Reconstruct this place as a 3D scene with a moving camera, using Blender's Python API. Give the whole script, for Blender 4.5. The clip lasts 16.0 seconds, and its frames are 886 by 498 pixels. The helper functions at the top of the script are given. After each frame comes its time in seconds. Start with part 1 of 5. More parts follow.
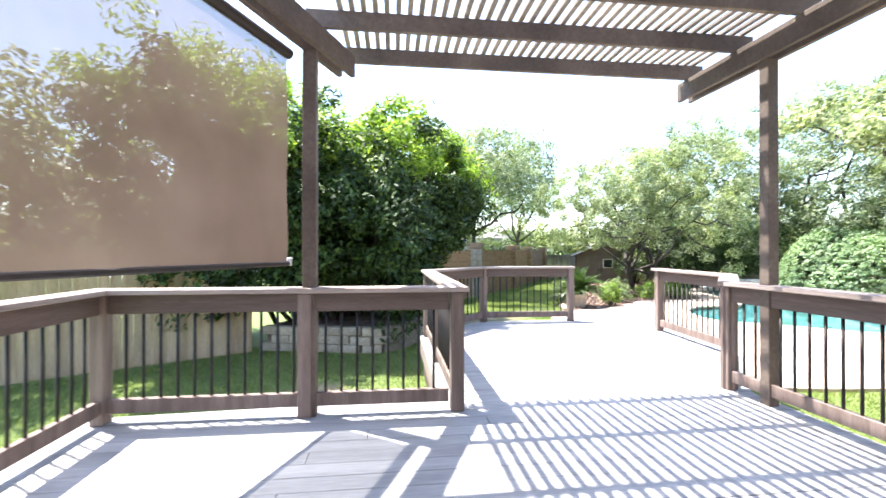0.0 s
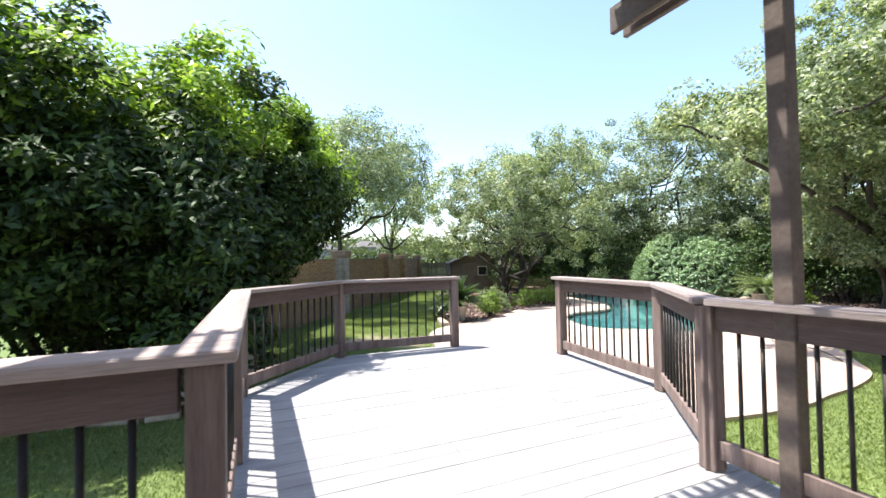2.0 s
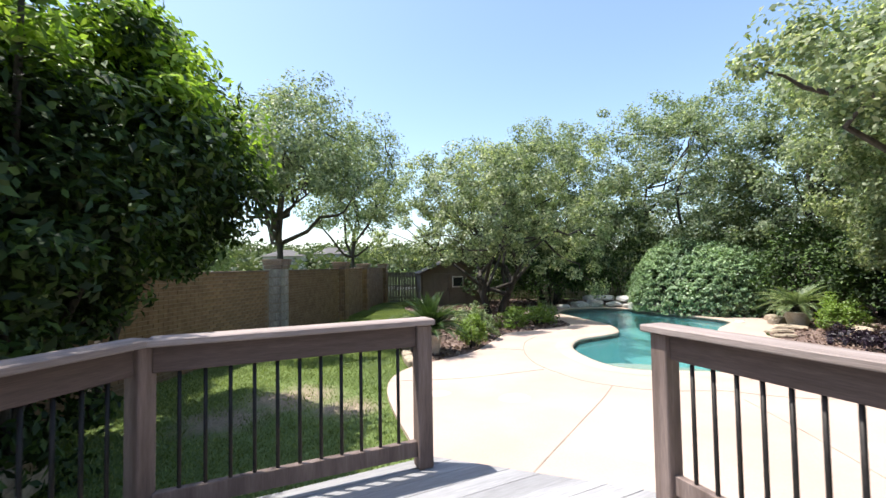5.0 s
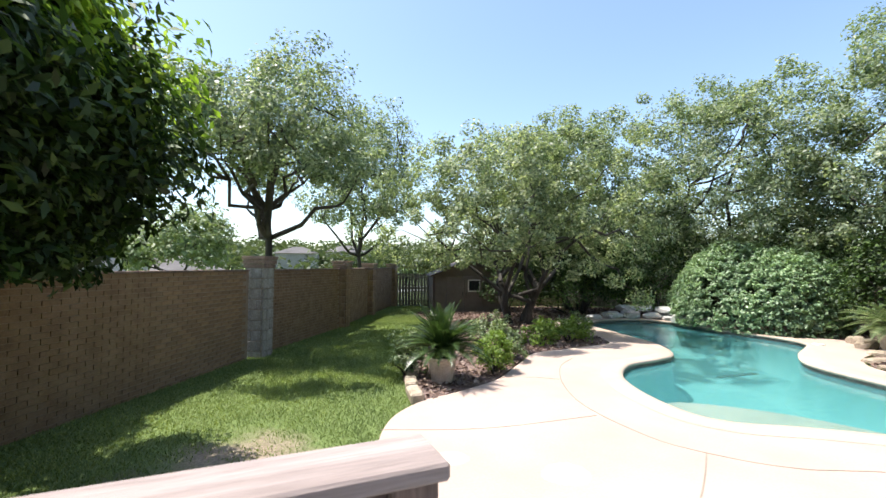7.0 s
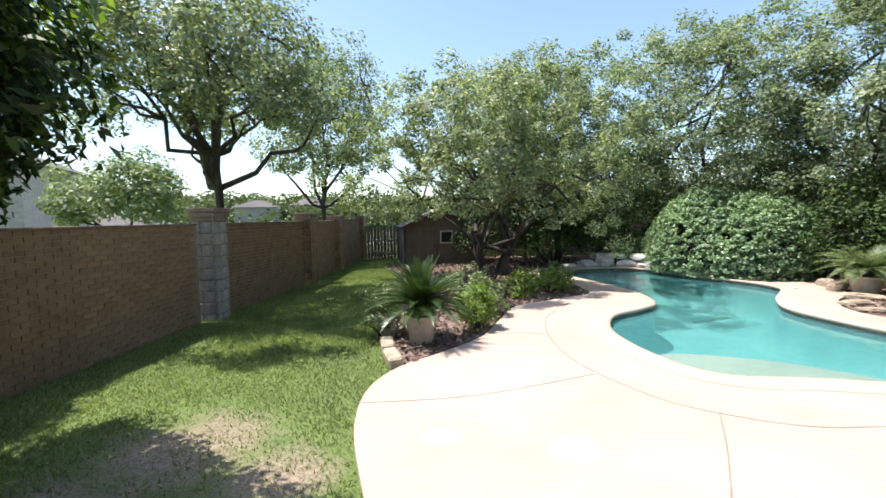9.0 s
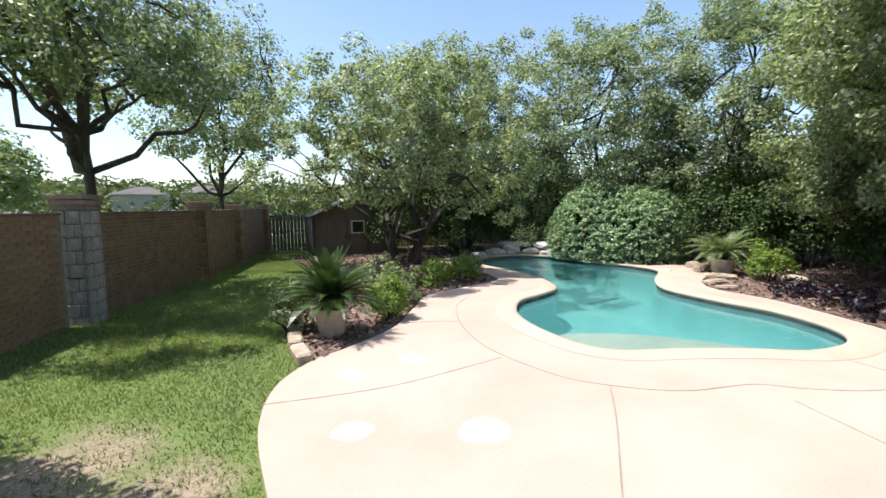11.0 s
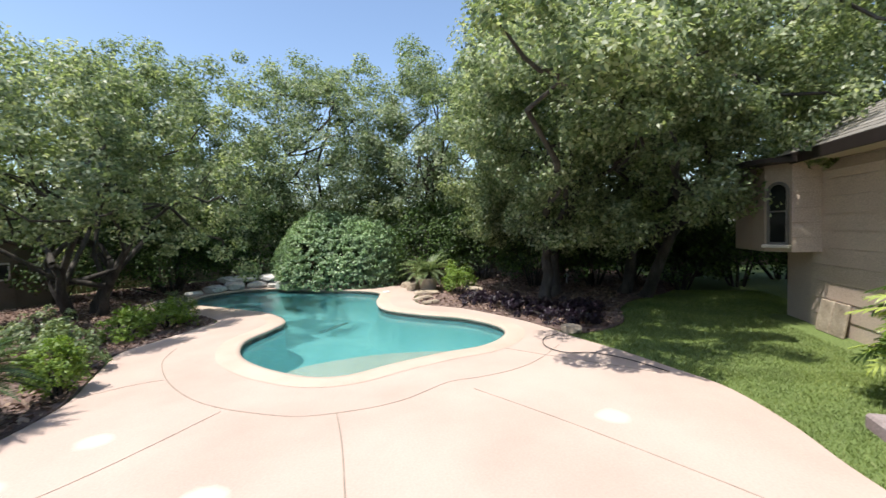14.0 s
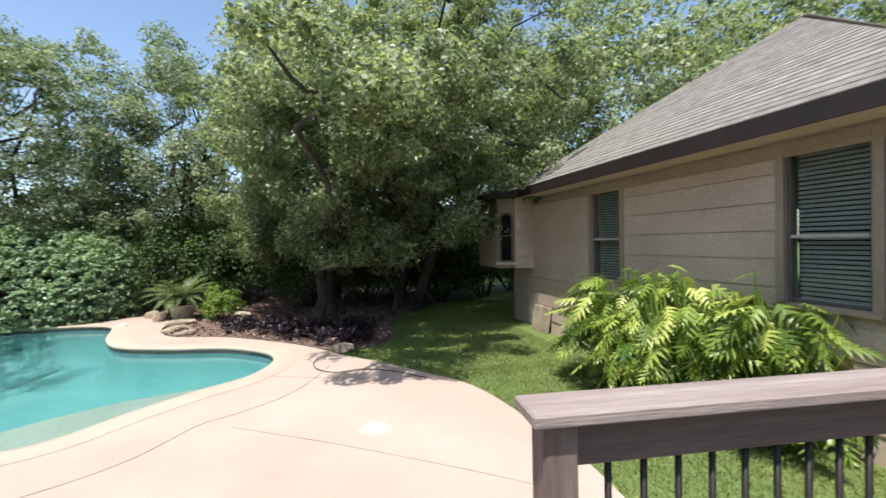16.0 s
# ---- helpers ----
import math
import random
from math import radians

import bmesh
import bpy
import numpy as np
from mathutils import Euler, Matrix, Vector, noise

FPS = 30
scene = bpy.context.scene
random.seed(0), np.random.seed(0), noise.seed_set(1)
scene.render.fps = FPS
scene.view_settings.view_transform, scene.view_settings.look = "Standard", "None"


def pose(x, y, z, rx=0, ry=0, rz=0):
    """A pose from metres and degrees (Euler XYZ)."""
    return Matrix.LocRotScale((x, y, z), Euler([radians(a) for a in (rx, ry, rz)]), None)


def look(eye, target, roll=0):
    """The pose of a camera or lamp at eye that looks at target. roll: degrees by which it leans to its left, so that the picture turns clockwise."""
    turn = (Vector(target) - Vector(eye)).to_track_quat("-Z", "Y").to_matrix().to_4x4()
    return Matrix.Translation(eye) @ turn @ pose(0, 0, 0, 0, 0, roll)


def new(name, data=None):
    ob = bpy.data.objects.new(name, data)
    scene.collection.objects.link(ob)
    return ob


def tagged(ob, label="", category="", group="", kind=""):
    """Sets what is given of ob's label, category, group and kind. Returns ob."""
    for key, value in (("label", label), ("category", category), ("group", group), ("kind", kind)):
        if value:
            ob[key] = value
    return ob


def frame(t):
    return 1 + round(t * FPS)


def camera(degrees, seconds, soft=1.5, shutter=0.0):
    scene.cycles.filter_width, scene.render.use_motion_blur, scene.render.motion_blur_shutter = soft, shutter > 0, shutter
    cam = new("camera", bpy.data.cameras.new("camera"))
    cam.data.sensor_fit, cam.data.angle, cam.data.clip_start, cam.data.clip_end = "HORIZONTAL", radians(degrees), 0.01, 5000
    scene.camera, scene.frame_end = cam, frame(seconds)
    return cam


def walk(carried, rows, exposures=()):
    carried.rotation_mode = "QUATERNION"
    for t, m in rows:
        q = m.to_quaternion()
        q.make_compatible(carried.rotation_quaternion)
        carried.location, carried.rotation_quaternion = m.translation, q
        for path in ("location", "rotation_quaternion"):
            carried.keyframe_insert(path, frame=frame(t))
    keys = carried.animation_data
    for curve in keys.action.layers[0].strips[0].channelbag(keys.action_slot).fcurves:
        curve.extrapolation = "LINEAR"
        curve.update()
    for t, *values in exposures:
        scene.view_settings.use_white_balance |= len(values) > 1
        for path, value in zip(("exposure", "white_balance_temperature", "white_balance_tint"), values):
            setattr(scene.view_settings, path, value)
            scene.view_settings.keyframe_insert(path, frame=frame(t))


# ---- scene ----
cam = camera(91.7, 16.0, shutter=0.28)
PATH = [
    (0, (-0.025, -0.044, 1.221), (0.21, 1.942, 1.229), -0.0),
    (0.5, (0.123, 0.369, 1.244), (0.628, 2.303, 1.293), -0.1),
    (1, (0.309, 0.806, 1.255), (1.031, 2.671, 1.221), -1.9),
    (1.5, (0.538, 1.274, 1.274), (1.26, 3.139, 1.243), -0.4),
    (2, (0.609, 1.797, 1.193), (1.4, 3.633, 1.239), -1.0),
    (2.5, (0.825, 2.301, 1.186), (1.665, 4.115, 1.245), -1.9),
    (3, (1.012, 2.758, 1.203), (1.823, 4.585, 1.253), -0.4),
    (3.5, (1.176, 3.23, 1.223), (2.041, 5.034, 1.221), -2.2),
    (4, (1.444, 3.727, 1.24), (2.285, 5.536, 1.383), -2.0),
    (4.5, (1.664, 4.129, 1.271), (2.566, 5.912, 1.345), -1.3),
    (6.8, (2.687, 6.125, 1.337), (3.569, 7.919, 1.426), 0.5),
    (7, (2.727, 6.271, 1.342), (3.579, 8.078, 1.42), 0.3),
    (7.5, (2.772, 6.663, 1.335), (3.806, 8.375, 1.373), -2.9),
    (8, (2.85, 6.813, 1.314), (3.818, 8.563, 1.316), -1.1),
    (8.5, (2.9, 6.923, 1.31), (3.794, 8.71, 1.227), -0.2),
    (9, (2.927, 7.02, 1.299), (3.911, 8.755, 1.153), -0.7),
    (11.5, (2.97, 7.042, 1.3), (4.373, 8.456, 1.117), -0.2),
    (12, (2.972, 7.04, 1.319), (4.487, 8.335, 1.153), -0.3),
    (12.5, (2.98, 7.02, 1.33), (4.61, 8.17, 1.184), -0.8),
    (13, (2.985, 6.985, 1.347), (4.75, 7.918, 1.234), -1.4),
    (13.5, (2.986, 6.936, 1.36), (4.86, 7.627, 1.267), -1.7),
    (14, (2.954, 6.869, 1.395), (4.892, 7.358, 1.301), -1.6),
    (14.5, (2.953, 6.825, 1.4), (4.932, 7.105, 1.323), -1.5),
    (15, (2.943, 6.786, 1.407), (4.942, 6.806, 1.348), -1.6),
    (15.5, (2.968, 6.731, 1.401), (4.955, 6.509, 1.354), -1.7),
    (16, (2.927, 6.7, 1.412), (4.864, 6.202, 1.382), -1.1),
]
EXPOSURES = [(0.0, 2.45), (1.0, 2.0), (2.0, 1.45), (3.0, 1.15), (4.0, 1.03), (7.0, 1.05), (9.0, 1.0), (11.5, 0.8), (16.0, 0.7)]
walk(cam, [(t, look(eye, target, roll)) for t, eye, target, roll in PATH], EXPOSURES)

# ---- sun and sky ----
# the garden was laid out in its own plan; this sets the plan against the deck
PLAN, SHIFT = 0.944, (0.295, 0.455, 0.067)
SUN = Vector((-0.335, 0.225, 1.0)).normalized()
sun = new("sun", bpy.data.lights.new("sun", "SUN"))
sun.data.energy, sun.data.angle, sun.data.color = 4.2, radians(0.55), (1.0, 0.955, 0.89)
sun.matrix_world = look(SUN * 60, (0, 0, 0))
world = bpy.data.worlds.new("world")
scene.world = world
world.use_nodes = True
sky = world.node_tree.nodes.new("ShaderNodeTexSky")
sky.sky_type, sky.sun_disc = "NISHITA", False
sky.sun_elevation, sky.sun_rotation = math.asin(SUN.z), math.atan2(SUN.x, SUN.y)
sky.dust_density, sky.ozone_density = 1.2, 1.5
world.node_tree.links.new(sky.outputs[0], world.node_tree.nodes["Background"].inputs[0])
world.node_tree.nodes["Background"].inputs[1].default_value = 0.15


# ---- materials ----
def mat_base(name):
    m = bpy.data.materials.new(name)
    m.use_nodes = True
    return m, m.node_tree.nodes, m.node_tree.links, m.node_tree.nodes["Principled BSDF"]


def ramp(nodes, links, fac, colours):
    r = nodes.new("ShaderNodeValToRGB")
    e = r.color_ramp.elements
    e[0].position, e[0].color = colours[0][0], (*colours[0][1], 1)
    e[1].position, e[1].color = colours[-1][0], (*colours[-1][1], 1)
    for p, c in colours[1:-1]:
        k = e.new(p)
        k.color = (*c, 1)
    links.new(fac, r.inputs[0])
    return r.outputs[0]


def noise_tex(nodes, links, coord, scale, detail=4, stretch=None, rough=0.55):
    n = nodes.new("ShaderNodeTexNoise")
    n.inputs["Scale"].default_value, n.inputs["Detail"].default_value, n.inputs["Roughness"].default_value = scale, detail, rough
    if stretch:
        mp = nodes.new("ShaderNodeMapping")
        mp.inputs["Scale"].default_value = stretch
        links.new(coord, mp.inputs[0])
        coord = mp.outputs[0]
    links.new(coord, n.inputs["Vector"])
    return n.outputs["Fac"]


def mixed(nodes, links, a, b, fac, mode="MIX"):
    m = nodes.new("ShaderNodeMix")
    m.data_type, m.blend_type = "RGBA", mode
    for sock, v in ((m.inputs[6], a), (m.inputs[7], b), (m.inputs[0], fac)):
        if isinstance(v, (tuple, float, int)):
            sock.default_value = (*v, 1) if isinstance(v, tuple) else v
        else:
            links.new(v, sock)
    return m.outputs[2]


def bump(nodes, links, p, height, strength, dist=0.01):
    b = nodes.new("ShaderNodeBump")
    b.inputs["Strength"].default_value, b.inputs["Distance"].default_value = strength, dist
    links.new(height, b.inputs["Height"])
    links.new(b.outputs[0], p.inputs["Normal"])


def surface(name, dark, mid, light, scale=3.0, fine=60.0, rough=0.8, bumps=0.4, dist=0.006, stretch=None, vary=0.25, metal=0.0, worldly=False, grainy=0.75):
    """A plain weathered material: blotches at one scale, grain at another, a shift of tone from piece to piece."""
    m, n, l, p = mat_base(name)
    coord = n.new("ShaderNodeNewGeometry").outputs["Position"] if worldly else n.new("ShaderNodeTexCoord").outputs["Object"]
    big = noise_tex(n, l, coord, scale, 5, stretch)
    small = noise_tex(n, l, coord, fine, 3, stretch)
    col = ramp(n, l, big, [(0.3, dark), (0.5, mid), (0.72, light)])
    grain = ramp(n, l, small, [(0.25, (0.62, 0.62, 0.62)), (0.7, (1.12, 1.12, 1.12))])
    col = mixed(n, l, col, grain, grainy, "MULTIPLY")
    if vary:
        info = n.new("ShaderNodeObjectInfo").outputs["Random"]
        tone = ramp(n, l, info, [(0.0, (1 - vary,) * 3), (1.0, (1 + vary * 0.6,) * 3)])
        col = mixed(n, l, col, tone, 1.0, "MULTIPLY")
    l.new(col, p.inputs["Base Color"])
    p.inputs["Roughness"].default_value, p.inputs["Metallic"].default_value = rough, metal
    if bumps:
        bump(n, l, p, small, bumps, dist)
    return m


def foliage(name, dark, mid, light, rough=0.45, through_light=0.35, patch=0.6, by_object=False):
    """Leaves: tone by leaf and by patch of the crown, a waxy sheen, light that comes through the blade."""
    m, n, l, p = mat_base(name)
    geo = n.new("ShaderNodeNewGeometry")
    isle = n.new("ShaderNodeObjectInfo").outputs["Random"] if by_object else geo.outputs["Random Per Island"]
    col = ramp(n, l, isle, [(0.0, dark), (0.55, mid), (1.0, light)])
    big = noise_tex(n, l, geo.outputs["Position"], patch, 3)
    tone = ramp(n, l, big, [(0.3, (0.7, 0.74, 0.7)), (0.7, (1.25, 1.2, 1.05))])
    col = mixed(n, l, col, tone, 1.0, "MULTIPLY")
    l.new(col, p.inputs["Base Color"])
    p.inputs["Roughness"].default_value = rough
    t = n.new("ShaderNodeBsdfTranslucent")
    l.new(mixed(n, l, col, (1.18, 1.24, 0.66), 1.0, "MULTIPLY"), t.inputs[0])
    mix = n.new("ShaderNodeMixShader")
    mix.inputs[0].default_value = through_light
    l.new(p.outputs[0], mix.inputs[1])
    l.new(t.outputs[0], mix.inputs[2])
    l.new(mix.outputs[0], n["Material Output"].inputs[0])
    return m


M_DECK = surface("deck_board_wood", (0.262, 0.256, 0.262), (0.326, 0.32, 0.326), (0.384, 0.376, 0.378), 1.6, 26, 0.75, 0.5, 0.003, (0.25, 4, 4), 0.07)
M_BROWN = surface("brown_stained_wood", (0.075, 0.05, 0.042), (0.115, 0.078, 0.066), (0.165, 0.118, 0.10), 2.5, 40, 0.7, 0.5, 0.003, (0.4, 5, 5), 0.18)
M_CAP = surface("weathered_cap_wood", (0.235, 0.181, 0.161), (0.332, 0.269, 0.244), (0.43, 0.362, 0.332), 2.2, 34, 0.75, 0.6, 0.004, (0.3, 5, 5), 0.12)
M_POST = surface("post_wood", (0.13, 0.09, 0.075), (0.2, 0.145, 0.125), (0.29, 0.22, 0.195), 2.2, 30, 0.75, 0.5, 0.004, (5, 5, 0.4), 0.15)
M_PERGOLA = surface("pergola_wood", (0.085, 0.062, 0.05), (0.135, 0.10, 0.082), (0.2, 0.155, 0.125), 2.0, 34, 0.75, 0.5, 0.004, None, 0.15)
M_SLAT = surface("slat_wood", (0.2, 0.165, 0.14), (0.3, 0.25, 0.21), (0.4, 0.34, 0.29), 2.0, 34, 0.75, 0.4, 0.003, None, 0.2)
M_IRON = surface("dark_metal", (0.018, 0.016, 0.015), (0.03, 0.026, 0.024), (0.05, 0.042, 0.038), 6, 80, 0.45, 0.1, 0.001, None, 0.1, 0.6)
M_PATIO = surface("tan_concrete", (0.42, 0.315, 0.26), (0.465, 0.355, 0.297), (0.505, 0.395, 0.334), 0.7, 45, 0.85, 0.2, 0.002, None, 0.0, 0.0, True, 0.22)
M_COPING = surface("coping_concrete", (0.44, 0.34, 0.268), (0.495, 0.39, 0.315), (0.54, 0.44, 0.36), 0.9, 50, 0.85, 0.2, 0.002, None, 0.0, 0.0, True, 0.25)
M_PATCH = surface("repair_patch", (0.72, 0.64, 0.55), (0.78, 0.71, 0.63), (0.82, 0.76, 0.69), 3, 50, 0.85, 0.2, 0.002, None, 0.05)
M_JOINT = surface("joint_sealant", (0.24, 0.19, 0.15), (0.31, 0.25, 0.2), (0.38, 0.31, 0.25), 4, 60, 0.85, 0.2, 0.002, None, 0.0)
M_PLASTER = surface("pool_plaster", (0.12, 0.386, 0.386), (0.156, 0.442, 0.442), (0.193, 0.488, 0.478), 1.2, 40, 0.7, 0.2, 0.003, None, 0.0, 0.0, True)
M_SHELF = surface("pool_shelf", (0.44, 0.4, 0.31), (0.52, 0.47, 0.37), (0.58, 0.53, 0.43), 1.5, 40, 0.7, 0.2, 0.003, None, 0.0, 0.0, True)
M_TILE = surface("waterline_tile", (0.05, 0.085, 0.10), (0.09, 0.13, 0.15), (0.2, 0.24, 0.25), 6, 30, 0.3, 0.1, 0.002, None, 0.0, 0.0, True)
M_SOIL = surface("mulch", (0.10, 0.062, 0.05), (0.19, 0.125, 0.105), (0.33, 0.24, 0.21), 5, 70, 0.95, 1.0, 0.02, None, 0.0, 0.0, True)
M_STONE = surface("pale_limestone", (0.3, 0.235, 0.17), (0.43, 0.35, 0.262), (0.55, 0.465, 0.36), 3, 26, 0.9, 0.7, 0.012, None, 0.2)
M_ROCK = surface("pool_boulder", (0.42, 0.4, 0.37), (0.56, 0.54, 0.51), (0.67, 0.65, 0.62), 2.5, 22, 0.9, 0.8, 0.02, None, 0.15)
M_BRICK = surface("tan_brick", (0.235, 0.137, 0.072), (0.325, 0.2, 0.108), (0.415, 0.272, 0.158), 4, 50, 0.9, 0.6, 0.006, None, 0.22)
M_MORTAR = surface("mortar", (0.28, 0.2, 0.135), (0.34, 0.25, 0.17), (0.4, 0.305, 0.215), 5, 70, 0.95, 0.4, 0.004, None, 0.0)
M_CAPBRICK = surface("pillar_cap_brick", (0.2, 0.125, 0.095), (0.3, 0.2, 0.155), (0.4, 0.28, 0.22), 5, 45, 0.9, 0.6, 0.006, None, 0.25)
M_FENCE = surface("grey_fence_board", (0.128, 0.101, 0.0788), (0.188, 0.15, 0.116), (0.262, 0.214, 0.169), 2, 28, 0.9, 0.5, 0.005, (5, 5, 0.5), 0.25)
# warmer, brighter copy of the fence board, with sunlight put into its colour
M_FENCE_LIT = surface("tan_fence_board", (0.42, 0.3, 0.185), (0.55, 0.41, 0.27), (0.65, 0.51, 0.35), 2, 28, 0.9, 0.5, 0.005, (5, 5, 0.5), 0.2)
M_BARK = surface("oak_bark", (0.032, 0.027, 0.023), (0.06, 0.052, 0.044), (0.11, 0.096, 0.082), 5, 34, 0.95, 1.0, 0.02, (1, 1, 0.35), 0.1)
M_SIDING = surface("tan_siding", (0.51, 0.395, 0.315), (0.575, 0.45, 0.362), (0.63, 0.5, 0.405), 0.9, 40, 0.75, 0.2, 0.002, None, 0.03)
M_TRIM = surface("tan_trim", (0.319, 0.251, 0.194), (0.362, 0.289, 0.224), (0.397, 0.319, 0.251), 1.5, 50, 0.7, 0.2, 0.002, None, 0.04)
M_FASCIA = surface("brown_fascia", (0.0182, 0.0119, 0.0105), (0.0252, 0.0168, 0.0147), (0.0336, 0.0231, 0.0203), 2, 50, 0.6, 0.2, 0.002, None, 0.05)
M_SHINGLE = surface("grey_shingle", (0.168, 0.152, 0.132), (0.24, 0.22, 0.192), (0.312, 0.288, 0.256), 6, 60, 0.95, 0.7, 0.006, None, 0.16)
M_BLIND = surface("window_blind", (0.42, 0.45, 0.41), (0.5, 0.53, 0.48), (0.56, 0.59, 0.54), 3, 60, 0.5, 0.0, 0.002, None, 0.06)
M_DARK = surface("dark_void", (0.012, 0.012, 0.012), (0.016, 0.016, 0.016), (0.022, 0.022, 0.022), 3, 60, 0.8, 0.0, 0.002, None, 0.0)
M_FRAME = surface("window_frame_paint", (0.5, 0.46, 0.4), (0.56, 0.52, 0.46), (0.62, 0.58, 0.52), 3, 60, 0.5, 0.1, 0.001, None, 0.03)
M_POT = surface("pale_planter", (0.399, 0.34, 0.272), (0.493, 0.433, 0.357), (0.578, 0.527, 0.451), 4, 40, 0.85, 0.4, 0.004, None, 0.05)
M_WHITE = surface("white_plastic", (0.66, 0.66, 0.64), (0.74, 0.74, 0.72), (0.8, 0.8, 0.78), 4, 40, 0.4, 0.0, 0.002, None, 0.03)
M_HOSE = surface("black_rubber", (0.012, 0.012, 0.012), (0.02, 0.02, 0.02), (0.03, 0.03, 0.03), 4, 40, 0.5, 0.0, 0.002, None, 0.0)
M_SHED = surface("shed_siding", (0.115, 0.095, 0.075), (0.14, 0.117, 0.092), (0.165, 0.138, 0.11), 2, 40, 0.85, 0.2, 0.003, None, 0.05)
M_SHEDTRIM = surface("shed_trim", (0.05, 0.036, 0.03), (0.075, 0.055, 0.045), (0.1, 0.075, 0.062), 2, 40, 0.8, 0.2, 0.003, None, 0.05)
M_FARWALL = surface("far_house_wall", (0.36, 0.335, 0.3), (0.42, 0.395, 0.36), (0.47, 0.445, 0.41), 0.5, 6, 0.85, 0.0, 0.01, None, 0.12)
M_FARROOF = surface("far_house_roof", (0.1, 0.0925, 0.0875), (0.13, 0.12, 0.115), (0.16, 0.15, 0.142), 0.5, 6, 0.9, 0.0, 0.01, None, 0.2)
M_ROAD = surface("pale_road", (0.336, 0.328, 0.312), (0.4, 0.392, 0.376), (0.448, 0.44, 0.424), 0.2, 4, 0.9, 0.0, 0.01, None, 0.0, 0.0, True)
M_GLASS = mat_base("dark_glass")[0]
_p = M_GLASS.node_tree.nodes["Principled BSDF"]
_p.inputs["Base Color"].default_value = (0.02, 0.024, 0.024, 1)
_p.inputs["Roughness"].default_value = 0.06

M_OAK = foliage("oak_leaf", (0.1, 0.14, 0.08), (0.255, 0.313, 0.19), (0.5, 0.53, 0.4), 0.42, 0.5, 0.5)
M_OAK2 = foliage("oak_leaf_grey", (0.092, 0.13, 0.08), (0.215, 0.275, 0.178), (0.43, 0.47, 0.35), 0.42, 0.45, 0.4)
# evergreen leaves twice: shade put into the dark colour, sun into the bright one
M_SHADE_LEAF = foliage("hedge_leaf", (0.014, 0.032, 0.007), (0.035, 0.075, 0.015), (0.1, 0.17, 0.035), 0.6, 0.25, 0.9)
M_HEDGE_LIT = foliage("hedge_new_growth", (0.1, 0.19, 0.03), (0.24, 0.37, 0.05), (0.42, 0.55, 0.13), 0.45, 0.5, 0.9)
M_MOUND = foliage("mound_leaf", (0.12, 0.2, 0.11), (0.22, 0.33, 0.19), (0.37, 0.49, 0.33), 0.45, 0.3, 0.9)
M_LIME = foliage("lime_leaf", (0.112, 0.192, 0.032), (0.176, 0.272, 0.048), (0.256, 0.352, 0.08), 0.5, 0.4, 2.0)
M_PALE = foliage("pale_leaf", (0.12, 0.176, 0.08), (0.192, 0.256, 0.128), (0.32, 0.368, 0.224), 0.5, 0.35, 2.0)
M_CYCAD = foliage("cycad_leaf", (0.0351, 0.0702, 0.0218), (0.0585, 0.106, 0.0328), (0.101, 0.156, 0.0546), 0.35, 0.25, 2.0)
M_PHILO = foliage("philodendron_leaf", (0.05, 0.1, 0.02), (0.22, 0.32, 0.06), (0.5, 0.56, 0.17), 0.36, 0.35, 2.0, True)
M_PURPLE = foliage("purple_leaf", (0.0099, 0.00396, 0.0116), (0.0165, 0.0066, 0.0198), (0.0297, 0.0132, 0.033), 0.5, 0.2, 2.0)
M_GRASS = foliage("grass_blade", (0.13, 0.18, 0.05), (0.215, 0.28, 0.09), (0.34, 0.395, 0.175), 0.6, 0.35, 0.9)
M_FAR = foliage("far_leaf", (0.0635, 0.0905, 0.0499), (0.106, 0.138, 0.0776), (0.169, 0.192, 0.122), 0.6, 0.25, 0.12)


def spots(n, l, pos, places, wobble, lo=0.95, hi=1.22):
    """1 inside soft uneven rounds at the given (x, y, radius), else 0."""
    total = None
    flat = n.new("ShaderNodeVectorMath")
    flat.operation = "MULTIPLY"
    flat.inputs[1].default_value = (1, 1, 0)
    l.new(pos, flat.inputs[0])
    rough = noise_tex(n, l, pos, wobble, 4)
    for x, y, r in places:
        d = n.new("ShaderNodeVectorMath")
        d.operation = "DISTANCE"
        d.inputs[1].default_value = (x * PLAN + SHIFT[0], y * PLAN + SHIFT[1], 0)
        l.new(flat.outputs[0], d.inputs[0])
        m = n.new("ShaderNodeMapRange")
        m.inputs[1].default_value, m.inputs[2].default_value, m.inputs[3].default_value, m.inputs[4].default_value = r * 0.2, r * 1.25, 1.0, 0.0
        l.new(d.outputs["Value"], m.inputs[0])
        if total is None:
            total = m.outputs[0]
        else:
            a = n.new("ShaderNodeMath")
            a.operation = "MAXIMUM"
            l.new(total, a.inputs[0])
            l.new(m.outputs[0], a.inputs[1])
            total = a.outputs[0]
    a = n.new("ShaderNodeMath")
    a.operation = "MULTIPLY_ADD"
    l.new(rough, a.inputs[0])
    a.inputs[1].default_value = 1.1
    l.new(total, a.inputs[2])
    return soft_step(n, l, a.outputs[0], lo, hi)


def soft_step(n, l, value, lo, hi):
    m = n.new("ShaderNodeMapRange")
    m.inputs[1].default_value, m.inputs[2].default_value = lo, hi
    l.new(value, m.inputs[0])
    return m.outputs[0]


